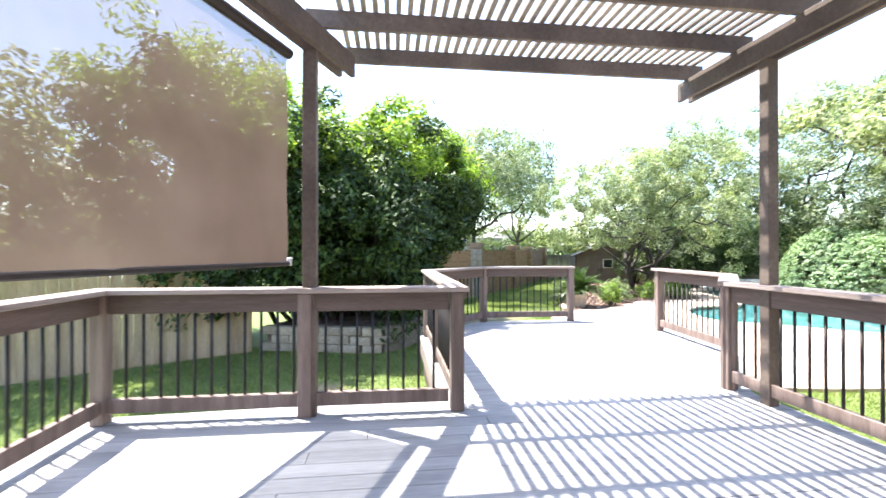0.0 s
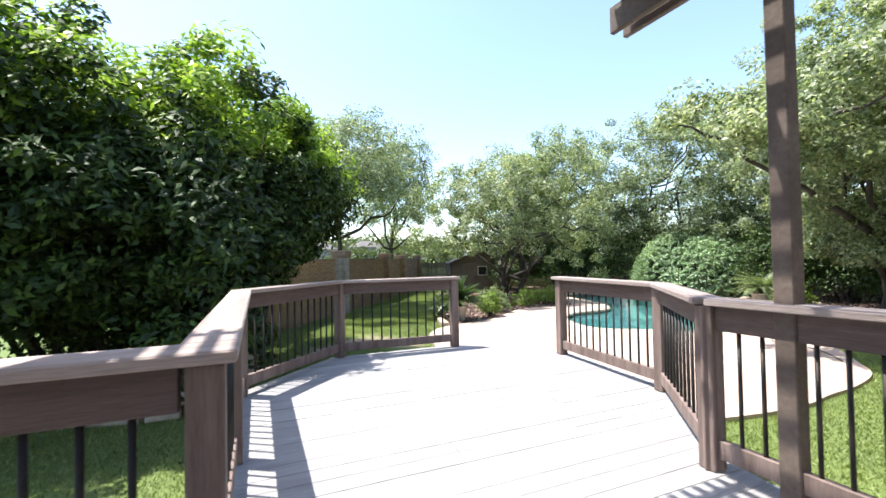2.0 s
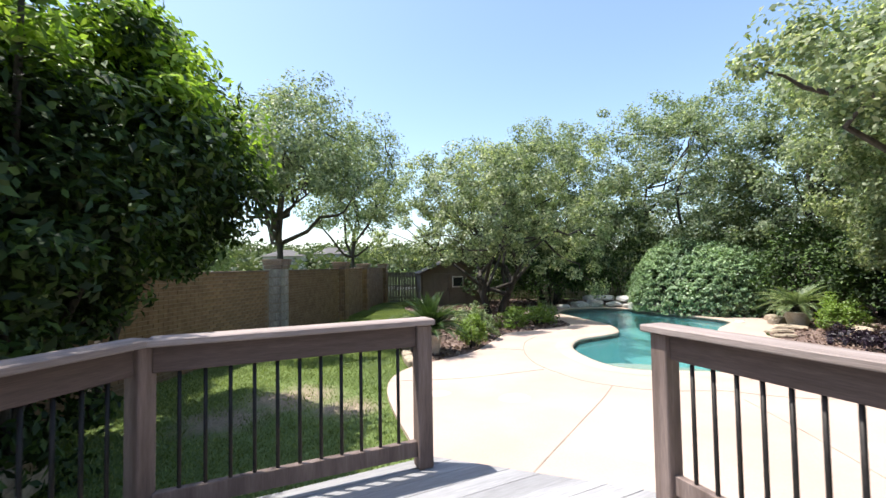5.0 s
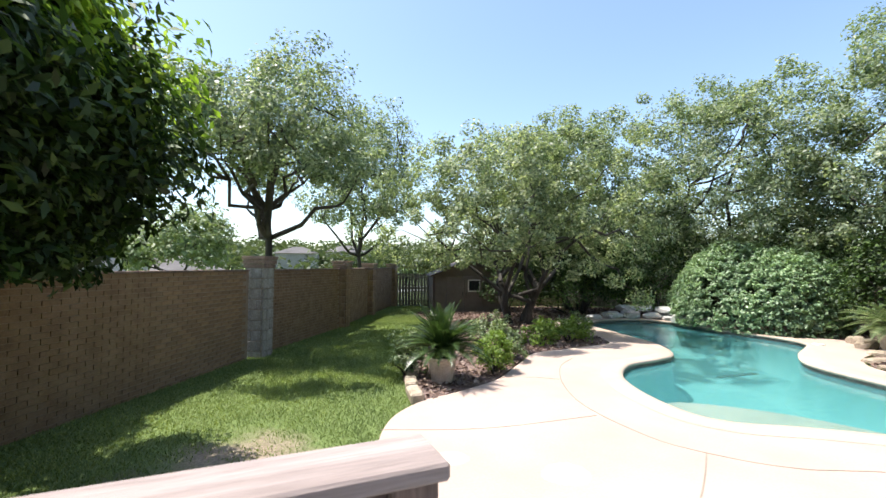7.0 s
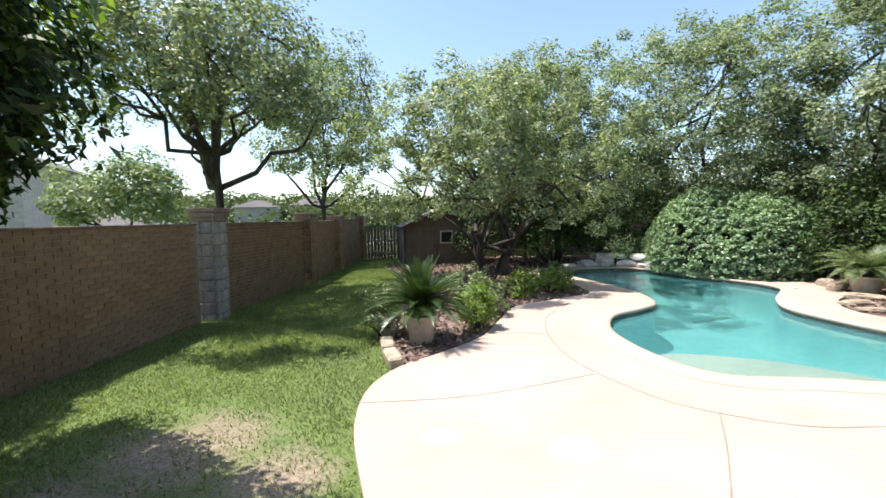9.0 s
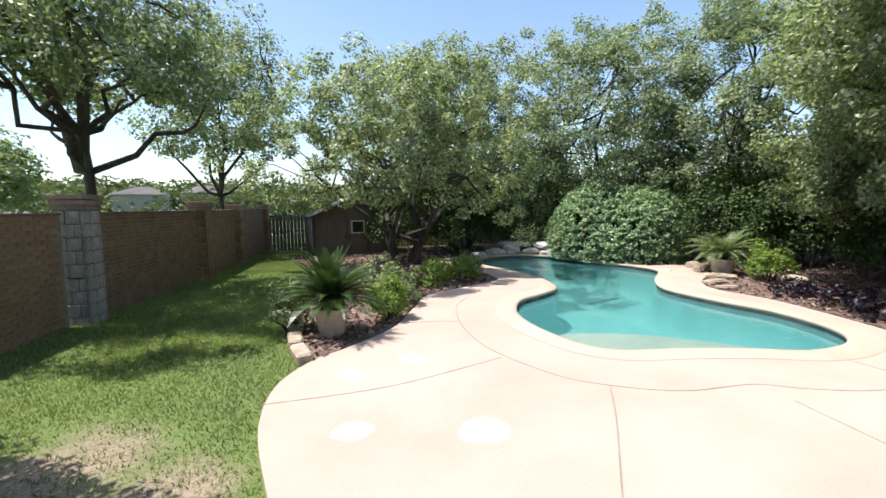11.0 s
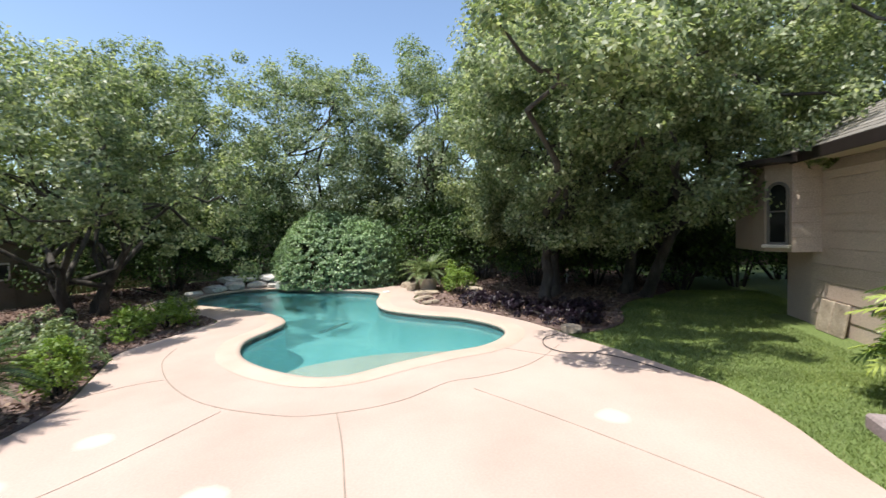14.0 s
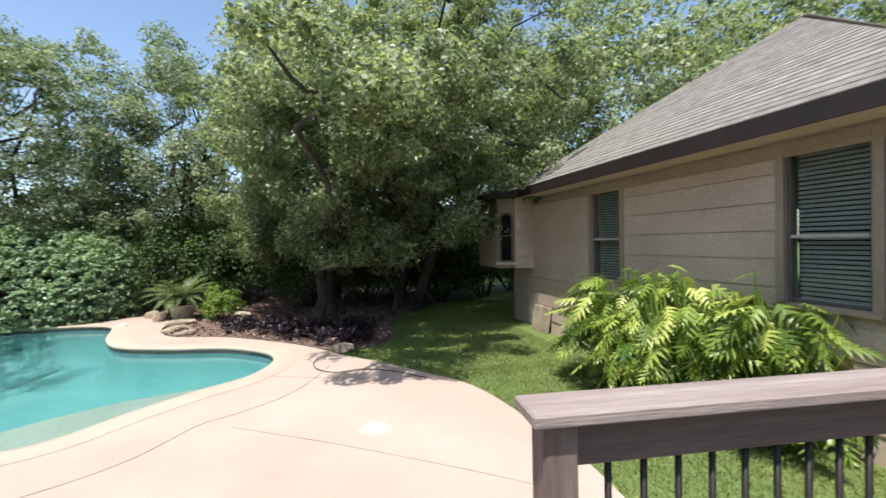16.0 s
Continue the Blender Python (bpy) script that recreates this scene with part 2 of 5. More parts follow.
_n, _l = M_PATIO.node_tree.nodes, M_PATIO.node_tree.links
_p = _n["Principled BSDF"]
_old = _p.inputs["Base Color"].links[0].from_socket
_pos = _n.new("ShaderNodeNewGeometry").outputs["Position"]
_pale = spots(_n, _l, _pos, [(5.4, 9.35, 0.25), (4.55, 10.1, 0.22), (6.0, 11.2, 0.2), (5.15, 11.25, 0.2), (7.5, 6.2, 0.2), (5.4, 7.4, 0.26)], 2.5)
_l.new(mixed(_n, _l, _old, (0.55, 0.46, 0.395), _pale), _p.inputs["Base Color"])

WORN = [(2.6, 11.1, 0.85), (3.2, 10.3, 0.55), (1.7, 10.6, 0.7), (-1.3, 5.2, 0.6)]


def ground_material():
    """Lawn soil: green thatch with dry, worn patches."""
    m, n, l, p = mat_base("lawn_ground")
    pos = n.new("ShaderNodeNewGeometry").outputs["Position"]
    green = ramp(n, l, noise_tex(n, l, pos, 30, 4), [(0.3, (0.085, 0.125, 0.032)), (0.7, (0.165, 0.225, 0.062))])
    dry = ramp(n, l, noise_tex(n, l, pos, 40, 4), [(0.3, (0.17, 0.13, 0.085)), (0.7, (0.4, 0.32, 0.23))])
    worn = spots(n, l, pos, WORN, 2.6, 0.85, 1.45)
    l.new(mixed(n, l, green, dry, worn), p.inputs["Base Color"])
    p.inputs["Roughness"].default_value = 0.95
    bump(n, l, p, noise_tex(n, l, pos, 60, 3), 0.8, 0.02)
    return m


def water_material():
    """Pool water: tinted clear body, rippled mirror surface."""
    m, n, l, p = mat_base("pool_water")
    n.remove(p)
    pos = n.new("ShaderNodeNewGeometry").outputs["Position"]
    b = n.new("ShaderNodeBump")
    b.inputs["Strength"].default_value, b.inputs["Distance"].default_value = 0.35, 0.03
    l.new(noise_tex(n, l, pos, 5.5, 3), b.inputs["Height"])
    clear, gloss, mix, fres = (n.new("ShaderNode" + k) for k in ("BsdfTransparent", "BsdfGlossy", "MixShader", "Fresnel"))
    clear.inputs[0].default_value = (0.86, 0.97, 0.97, 1)
    gloss.inputs["Roughness"].default_value = 0.03
    fres.inputs["IOR"].default_value = 1.33
    l.new(b.outputs[0], gloss.inputs["Normal"])
    l.new(b.outputs[0], fres.inputs["Normal"])
    l.new(fres.outputs[0], mix.inputs[0])
    haze, body = n.new("ShaderNodeBsdfDiffuse"), n.new("ShaderNodeMixShader")
    haze.inputs[0].default_value = (0.075, 0.25, 0.26, 1)
    body.inputs[0].default_value = 0.5
    l.new(clear.outputs[0], body.inputs[1])
    l.new(haze.outputs[0], body.inputs[2])
    l.new(body.outputs[0], mix.inputs[1])
    l.new(gloss.outputs[0], mix.inputs[2])
    l.new(mix.outputs[0], n["Material Output"].inputs[0])
    return m


def fabric_material():
    """Roll-down sun screen: an open brown weave that lets some of the view and the light through."""
    m, n, l, p = mat_base("sun_screen_weave")
    pos = n.new("ShaderNodeTexCoord").outputs["Object"]
    col = ramp(n, l, noise_tex(n, l, pos, 1.4, 3), [(0.3, (0.1, 0.068, 0.053)), (0.7, (0.155, 0.11, 0.09))])
    weave = noise_tex(n, l, pos, 220, 1)
    l.new(col, p.inputs["Base Color"])
    p.inputs["Roughness"].default_value = 0.9
    bump(n, l, p, weave, 0.2, 0.001)
    t, c, a, b = (n.new("ShaderNode" + k) for k in ("BsdfTranslucent", "BsdfTransparent", "MixShader", "MixShader"))
    l.new(col, t.inputs[0])
    a.inputs[0].default_value, b.inputs[0].default_value = 0.5, 0.19
    l.new(p.outputs[0], a.inputs[1])
    l.new(t.outputs[0], a.inputs[2])
    l.new(a.outputs[0], b.inputs[1])
    l.new(c.outputs[0], b.inputs[2])
    l.new(b.outputs[0], n["Material Output"].inputs[0])
    return m


M_LAWN, M_WATER, M_SCREEN = ground_material(), water_material(), fabric_material()


# ---- building helpers ----
def thing(name, m=None, label="", category="", group="", kind=""):
    e = new(name)
    e.empty_display_size = 0.2
    e.matrix_world = m if m is not None else Matrix()
    return tagged(e, label, category, group, kind)


def mesh_of(name, bm, material, smooth=False):
    me = bpy.data.meshes.new(name)
    bm.normal_update()
    bm.to_mesh(me)
    bm.free()
    me.materials.append(material)
    if smooth:
        me.polygons.foreach_set("use_smooth", [True] * len(me.polygons))
    return me


def part(name, bm, material, parent=None, label="", smooth=False, m=None):
    """Links a bmesh, or a mesh that is shared, as one object under its thing."""
    me = bm if isinstance(bm, bpy.types.Mesh) else mesh_of(name, bm, material, smooth)
    ob = new(name, me)
    ob.parent = parent
    if m is not None:
        ob.matrix_local = m
    return tagged(ob, label)


def box(bm, c, s, m=None, bev=0.0):
    """A box of size s round c, with bevelled edges where bev is given."""
    mt = Matrix.Translation(c) @ Matrix.Diagonal((*s, 1))
    if m is not None:
        mt = m @ mt
    r = bmesh.ops.create_cube(bm, size=1.0, matrix=mt)
    if bev:
        edges = {e for v in r["verts"] for e in v.link_edges}
        bmesh.ops.bevel(bm, geom=list(edges), offset=bev, segments=1, affect="EDGES")
    return bm


def boxed(c, s, m=None, bev=0.0):
    return box(bmesh.new(), c, s, m, bev)


def np_mesh(name, verts, faces, material, parent=None, label="", smooth=False):
    """A mesh from numpy arrays: verts (n, 3), faces (k, 3 or 4)."""
    me = bpy.data.meshes.new(name)
    k = faces.shape[1]
    me.vertices.add(len(verts))
    me.vertices.foreach_set("co", verts.astype(np.float32).ravel())
    me.loops.add(faces.size)
    me.loops.foreach_set("vertex_index", faces.astype(np.int32).ravel())
    me.polygons.add(len(faces))
    me.polygons.foreach_set("loop_start", np.arange(0, faces.size, k, dtype=np.int32))
    if smooth:
        me.polygons.foreach_set("use_smooth", np.ones(len(faces), dtype=bool))
    me.update(calc_edges=True)
    me.materials.append(material)
    ob = new(name, me)
    ob.parent = parent
    return tagged(ob, label)


def curve_points(ctrl, closed=True, n=10):
    """A smooth line through control points."""
    pts, out, k = [Vector((*p, 0)) if len(p) == 2 else Vector(p) for p in ctrl], [], len(ctrl)
    for i in range(k if closed else k - 1):
        p = [pts[(i + d) % k] if closed else pts[min(max(i + d, 0), k - 1)] for d in (-1, 0, 1, 2)]
        for j in range(n):
            t = j / n
            out.append(0.5 * (2 * p[1] + (p[2] - p[0]) * t + (2 * p[0] - 5 * p[1] + 4 * p[2] - p[3]) * t * t
                              + (3 * p[1] - p[0] - 3 * p[2] + p[3]) * t ** 3))
    if not closed:
        out.append(pts[-1])
    return out


def sheet(loops, z, thick=0.0):
    """A flat sheet at height z, filled between an outer outline and the outlines of its holes; thick: a skirt downwards."""
    bm = bmesh.new()
    for loop in loops:
        vs = [bm.verts.new((p[0], p[1], z)) for p in loop]
        for a, b in zip(vs, vs[1:] + vs[:1]):
            bm.edges.new((a, b))
    edges = list(bm.edges)
    bmesh.ops.triangle_fill(bm, use_beauty=True, edges=edges, normal=(0, 0, 1))
    for f in bm.faces:
        if f.normal.z < 0:
            f.normal_flip()
    if thick:
        for e in edges:
            a, b = e.verts
            c, d = bm.verts.new(b.co - Vector((0, 0, thick))), bm.verts.new(a.co - Vector((0, 0, thick)))
            bm.faces.new((a, b, c, d))
    return bm


def ribbon(line, width, z, thick=0.012):
    """A flat strip that follows a line, as a thin solid."""
    bm = bmesh.new()
    rows = []
    for i, p in enumerate(line):
        d = line[min(i + 1, len(line) - 1)] - line[max(i - 1, 0)]
        side = Vector((-d.y, d.x, 0)).normalized() * width / 2
        rows.append([bm.verts.new((q.x, q.y, h)) for q, h in ((p + side, z - thick), (p + side, z), (p - side, z), (p - side, z - thick))])
    for a, b in zip(rows, rows[1:]):
        for k in range(3):
            bm.faces.new((a[k], a[k + 1], b[k + 1], b[k]))
    return bm


def tube(bm, line, radii, sides=7):
    """A tapered round limb along a line."""
    rings, up = [], Vector((0.31, 0.17, 0.93))
    for i, p in enumerate(line):
        d = (line[min(i + 1, len(line) - 1)] - line[max(i - 1, 0)]).normalized()
        u = d.cross(up)
        u = u.normalized() if u.length > 0.05 else d.cross(Vector((1, 0, 0))).normalized()
        w = d.cross(u)
        rings.append([bm.verts.new(p + (u * math.cos(a) + w * math.sin(a)) * radii[i]) for a in (2 * math.pi * k / sides for k in range(sides))])
    for a, b in zip(rings, rings[1:]):
        for k in range(sides):
            bm.faces.new((a[k], a[(k + 1) % sides], b[(k + 1) % sides], b[k]))
    bm.faces.new(rings[-1])
    return bm


def lathe(profile, sides=20):
    """A turned shape from (radius, height) pairs."""
    bm = bmesh.new()
    rings = [[bm.verts.new((r * math.cos(a), r * math.sin(a), z)) for a in (2 * math.pi * k / sides for k in range(sides))] for r, z in profile]
    for a, b in zip(rings, rings[1:]):
        for k in range(sides):
            bm.faces.new((a[k], a[(k + 1) % sides], b[(k + 1) % sides], b[k]))
    bm.faces.new(list(reversed(rings[0])))
    bm.faces.new(rings[-1])
    return bm


def leaf_arrays(rng, centres, outward, length, width, droop=0.2, spread=0.75, face=True):
    """Leaves of two halves each, folded on the midrib; they lean outwards with some scatter."""
    k = len(centres)
    if face:
        nrm = outward * 0.7 + np.array([0, 0, 0.55]) + rng.normal(0, spread * 0.6, (k, 3))
        nrm /= np.linalg.norm(nrm, axis=1, keepdims=True) + 1e-9
        d = np.cross(nrm, rng.normal(0, 1, (k, 3))) - np.array([0, 0, droop])
        d -= nrm * np.sum(d * nrm, axis=1, keepdims=True)
        d /= np.linalg.norm(d, axis=1, keepdims=True) + 1e-9
        s = np.cross(d, nrm)
    else:
        d = outward + rng.normal(0, spread, (k, 3))
        d[:, 2] -= droop
        d /= np.linalg.norm(d, axis=1, keepdims=True) + 1e-9
        s = np.cross(d, rng.normal(0, 1, (k, 3)) + np.array([0, 0, 1.2]))
        s /= np.linalg.norm(s, axis=1, keepdims=True) + 1e-9
        nrm = np.cross(s, d)
    ln = length * rng.uniform(0.65, 1.3, (k, 1))
    wd = width * rng.uniform(0.7, 1.25, (k, 1))
    base, tip = centres - d * ln * 0.5, centres + d * ln * 0.5 - nrm * ln * 0.08
    mid = centres - nrm * ln * 0.02 + nrm * wd * 0.22
    v = np.stack([base, mid + s * wd * 0.5, tip, mid - s * wd * 0.5], axis=1).reshape(-1, 3)
    f = np.arange(4 * k).reshape(-1, 4)
    return v, f


def clump_leaves(rng, clumps, radius, per, length, width, centre, droop=0.2, flat=0.8):
    """Leaves round each clump's centre, thickest on its outer side."""
    k = len(clumps)
    rad = radius * rng.uniform(0.6, 1.35, (k, 1, 1))
    off = rng.normal(0, 1, (k, per, 3))
    off /= np.linalg.norm(off, axis=2, keepdims=True)
    off *= rng.uniform(0.25, 1.0, (k, per, 1)) ** 0.6 * rad
    off[:, :, 2] *= flat
    pts = (clumps[:, None, :] + off).reshape(-1, 3)
    out = pts - np.asarray(centre)
    out /= np.linalg.norm(out, axis=1, keepdims=True) + 1e-9
    out = 0.6 * out + 0.5 * (off / (np.linalg.norm(off, axis=2, keepdims=True) + 1e-9)).reshape(-1, 3)
    return leaf_arrays(rng, pts, out, length, width, droop)


def crown_clumps(rng, count, centre, radii, low=-0.75, inner=0.45):
    """Clump centres in an uneven egg-shaped crown, most of them near its skin."""
    d = rng.normal(0, 1, (count * 3, 3))
    d /= np.linalg.norm(d, axis=1, keepdims=True)
    d = d[d[:, 2] > low][:count]
    lump = 1 + 0.16 * np.sin(5 * d[:, 0] + centre[0]) + 0.14 * np.sin(6 * d[:, 1] + centre[1]) + 0.10 * np.sin(9 * d[:, 2] + d[:, 0] * 4)
    r = (inner + (1 - inner) * rng.uniform(0, 1, len(d)) ** 0.5) * lump
    return np.asarray(centre) + d * r[:, None] * np.asarray(radii)


def tree(name, base, crown, radii, clumps, per, leaf, material, label, trunk=0.2, stems=1, lean=0.3, seed=1, clump_r=0.5, limbs=26, low=-0.6, fork=0.35, inner=0.4, category="tree", group="", lobes=()):
    """A tree: one or more stems that fork into limbs, and a crown of leafy clumps."""
    rng = np.random.default_rng(seed)
    t = thing(name, pose(*base), label, category, group)
    centre = np.array(crown) - np.array(base)
    cl = crown_clumps(rng, clumps, centre, radii, low, inner)
    for c, r, k in lobes:
        cl = np.concatenate([cl, crown_clumps(rng, k, np.array(c) - np.array(base), r, -0.9, 0.4)])
    bm = bmesh.new()
    for s in range(stems):
        a = 2 * math.pi * s / stems + seed
        foot = Vector((math.cos(a), math.sin(a), 0)) * (0.12 + 0.22 * (stems > 1)) * (stems > 1) + Vector((0, 0, -0.15))
        top = Vector((centre[0] * 0.5 + math.cos(a) * lean * (stems > 1), centre[1] * 0.5 + math.sin(a) * lean * (stems > 1), centre[2] * fork + 0.35))
        stem = [foot.lerp(top, k / 5) + Vector(rng.normal(0, 0.05, 3)) * (0 < k < 5) for k in range(6)]
        tube(bm, stem, [trunk * (1.3 if k == 0 else 1.0 - 0.07 * k) for k in range(6)], 9)
        pick = cl[rng.choice(len(cl), max(5, limbs // stems), replace=False)]
        lead = max(3, len(pick) // 4)
        mains = []
        for k, c in enumerate(pick):
            c = Vector(c)
            if k < lead:
                start, thick = stem[(3 if stems > 1 else 4) + k % (3 if stems > 1 else 2)], 0.6
            else:
                main = min(mains, key=lambda ln: (ln[4] - c).length)
                start, thick = main[int(rng.integers(3, 6))], 0.3
            reach = (c - start).length
            bend = start.lerp(c, 0.5) + Vector((c.x - start.x, c.y - start.y, 0)) * 0.18 + Vector((0, 0, -0.05 * reach)) + Vector(rng.normal(0, 0.07 * reach, 3))
            line = [start * (1 - u) ** 2 + bend * 2 * u * (1 - u) + c * u * u for u in (0, 0.16, 0.33, 0.5, 0.67, 0.84, 1)]
            line = [line[0]] + [p + Vector(rng.normal(0, 0.035 * reach, 3)) for p in line[1:-1]] + [line[-1]]
            if k < lead:
                mains.append(line)
            tube(bm, line, [trunk * thick * w for w in (1.0, 0.85, 0.72, 0.58, 0.42, 0.27, 0.12)], 6)
    part("trunk", bm, M_BARK, t, "", True)
    v, f = clump_leaves(rng, cl, clump_r, per, leaf, leaf * 0.6, centre)
    np_mesh("crown", v, f, material, t)
    return t


def shrub(name, base, radii, count, leaf, width, material, label, seed=1, stems=9, category="shrub", droop=0.1, group="", lift=0.5, low=-0.3):
    """A shrub: short stems and a mound of leaves that stand off it."""
    rng = np.random.default_rng(seed)
    t = thing(name, pose(*base), label, category, group)
    centre = np.array((0, 0, radii[2] * lift))
    per = 24
    cl = crown_clumps(rng, max(6, count // per), centre, np.array(radii) * np.array((1, 1, 1 - lift * 0.5)), low, 0.55)
    cl[:, 2] = np.maximum(cl[:, 2], 0.04)
    bm = bmesh.new()
    for k in range(stems):
        c = Vector(cl[int(rng.integers(0, len(cl)))])
        r = 0.02 + 0.006 * max(radii)
        tube(bm, [Vector((c.x * 0.15, c.y * 0.15, -0.03)), Vector((c.x * 0.5, c.y * 0.5, c.z * 0.6)), c], [r, r * 0.7, r * 0.3], 5)
    part("stem", bm, M_BARK, t, "", True)
    v, f = clump_leaves(rng, cl, max(0.1, 0.16 * max(radii)), per, leaf, width, centre, droop)
    v[:, 2] = np.maximum(v[:, 2], 0.0)
    np_mesh("foliage", v, f, material, t)
    return t


def dome_shrub(name, base, radii, sprays, leaf, material, label, seed):
    """A broad shrub grown into one even dome: leafy sprays side by side over the whole skin."""
    rng = np.random.default_rng(seed)
    t = thing(name, pose(*base), label, "shrub")
    d = rng.normal(0, 1, (sprays * 3, 3))
    d /= np.linalg.norm(d, axis=1, keepdims=True)
    d = d[d[:, 2] > 0.0][:sprays]
    r = rng.uniform(0.88, 1.0, len(d)) * (1 + 0.05 * np.sin(4 * d[:, 0] + 1) + 0.04 * np.sin(7 * d[:, 1]))
    skin = np.sign(d) * np.abs(d) ** 0.85 * r[:, None] * np.asarray(radii)
    bm = bmesh.new()
    for k in range(14):
        c = Vector(skin[int(rng.integers(0, len(skin)))])
        tube(bm, [Vector((c.x * 0.12, c.y * 0.12, -0.03)), Vector((c.x * 0.5, c.y * 0.5, c.z * 0.65)), c], [0.04, 0.025, 0.01], 5)
    part("stem", bm, M_BARK, t, "", True)
    v, f = clump_leaves(rng, skin, 0.12, 19, leaf, leaf * 0.55, (0, 0, 0.4), 0.5, 0.7)
    v[:, 2] = np.maximum(v[:, 2], 0.0)
    np_mesh("foliage", v, f, material, t)
    return t



# ---- ground, patio, pool ----
PZ, LAWN = -0.59, -0.64
POOL = [(11.35, 12.75), (12.1, 13.8), (12.6, 15.4), (13.1, 17.0), (14.4, 17.9), (15.9, 17.6), (16.5, 16.2), (16.2, 14.6), (16.1, 13.0), (15.7, 12.2), (14.9, 11.85),
        (13.9, 11.5), (13.0, 10.9), (12.5, 9.8), (12.2, 8.7), (11.5, 7.85), (10.75, 7.63), (9.95, 7.9), (9.4, 8.5), (8.75, 9.08), (8.15, 9.55), (8.0, 10.1),
        (8.25, 11.0), (8.75, 11.8), (9.6, 12.4), (10.6, 12.52)]
PATIO = [(3.1, 6.9), (3.45, 8.4), (3.7, 9.75), (3.97, 10.75), (4.4, 11.5), (5.0, 11.95), (5.6, 12.12), (6.6, 12.5), (7.3, 13.05), (7.9, 13.55), (8.6, 14.08), (9.4, 14.15),
         (10.3, 14.22), (11.2, 14.4), (11.8, 16.0), (12.2, 18.0), (14.4, 18.9), (16.9, 18.4), (17.3, 16.0), (17.2, 13.2), (17.1, 11.75), (16.0, 10.95), (14.8, 10.75), (13.75, 10.2),
         (13.25, 8.95), (12.2, 7.6), (11.5, 6.95), (10.75, 6.4), (10.0, 5.75), (9.3, 5.25), (8.6, 4.78), (7.7, 4.56), (6.9, 4.5), (6.2, 4.42), (5.3, 4.5), (4.5, 4.7), (3.8, 5.0)]
pool_line, patio_line = curve_points(POOL), curve_points(PATIO)
far = [Vector((x, y, 0)) for x, y in ((-900, -900), (900, -900), (900, 900), (-900, 900))]
ground = new("ground", mesh_of("ground", sheet([far, pool_line], LAWN), M_LAWN))
tagged(ground, "green lawn with dry worn patches", "lawn", kind="structure")
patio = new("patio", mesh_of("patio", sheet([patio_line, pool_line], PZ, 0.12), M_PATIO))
tagged(patio, "smooth tan coloured concrete patio round the pool", "patio", kind="structure")


def swept(loop, rows, closed=True):
    """A wall that follows a closed outline; rows: height, and how far it is set in."""
    bm, rings, k = bmesh.new(), [], len(loop)
    for z, inset in rows:
        ring = []
        for i, p in enumerate(loop):
            d = loop[(i + 1) % k] - loop[i - 1]
            ring.append(bm.verts.new((*(p + Vector((-d.y, d.x, 0)).normalized() * inset).xy, z)))
        rings.append(ring)
    for a, b in zip(rings, rings[1:]):
        for i in range(k):
            bm.faces.new((a[i], a[(i + 1) % k], b[(i + 1) % k], b[i]))
    return bm


pool = thing("swimming_pool", None, "freeform swimming pool with teal plaster and clear water", "swimming pool")
part("coping", swept(pool_line, [(PZ + 0.004, 0.34), (PZ + 0.012, 0.05), (PZ + 0.012, -0.03), (PZ - 0.02, -0.045), (PZ - 0.05, -0.03), (PZ - 0.05, 0.02)]), M_COPING, pool, "rounded tan coping edge", True)
part("waterline_tile", swept(pool_line, [(PZ - 0.05, 0.0), (PZ - 0.22, 0.0)]), M_TILE, pool, "dark waterline tile band")
part("wall", swept(pool_line, [(PZ - 0.22, 0.0), (PZ - 0.8, -0.05), (PZ - 1.0, -0.35)]), M_PLASTER, pool, "", True)
part("floor", sheet([pool_line], PZ - 0.98), M_PLASTER, pool)
water = part("water", sheet([pool_line], PZ - 0.12), M_WATER, pool, "rippled teal water", True)
water.visible_shadow = False
shelf_line = curve_points([(8.2, 10.75), (8.03, 10.1), (8.2, 9.55), (8.78, 9.1), (9.4, 8.52), (9.75, 8.2), (10.3, 8.3), (10.15, 9.2), (9.75, 10.05), (8.95, 10.85)])
part("sun_shelf", sheet([shelf_line], PZ - 0.22, 0.74), M_SHELF, pool, "shallow pale sun shelf under water")
part("drain_slot", boxed((0, 0, 0), (1.35, 0.12, 0.03), pose(14.75, 13.35, PZ - 0.96, 0, 0, -7)), M_DARK, pool, "dark slot in the pool floor")
part("skimmer_lid", lathe([(0.13, 0), (0.13, 0.02), (0.11, 0.03)], 16), M_WHITE, pool, "white round skimmer lid", False, pose(15.75, 11.98, PZ + 0.006))

# joints that divide the slab
JOINTS = [[(9.0, 13.3), (8.35, 12.9), (7.8, 12.3), (7.38, 11.7), (7.05, 11.05), (6.9, 10.5), (6.85, 9.95), (6.87, 9.5), (7.03, 9.12), (7.27, 8.75), (7.55, 8.48), (7.85, 8.31), (8.2, 8.1), (8.42, 7.76), (8.75, 7.38),
           (9.15, 7.1), (9.65, 6.88), (10.2, 6.7)],
          [(7.03, 9.12), (6.4, 8.73), (5.44, 8.2), (4.0, 7.4)], [(4.12, 11.14), (5.3, 10.66), (6.82, 10.45)], [(7.58, 12.06), (7.29, 12.34), (6.8, 12.6)], [(8.0, 7.75), (7.25, 6.63), (6.4, 5.5), (5.9, 4.9)],
          [(10.0, 7.86), (9.6, 6.95), (9.0, 5.4)]]
for k, ctrl in enumerate(JOINTS):
    tagged(new("expansion_joint", mesh_of("expansion_joint", ribbon(curve_points(ctrl, False, 6), 0.014 if k < 2 else 0.009, PZ + 0.004), M_JOINT)), "thin dark joint in the concrete", "joint", "slab joints", "structure")
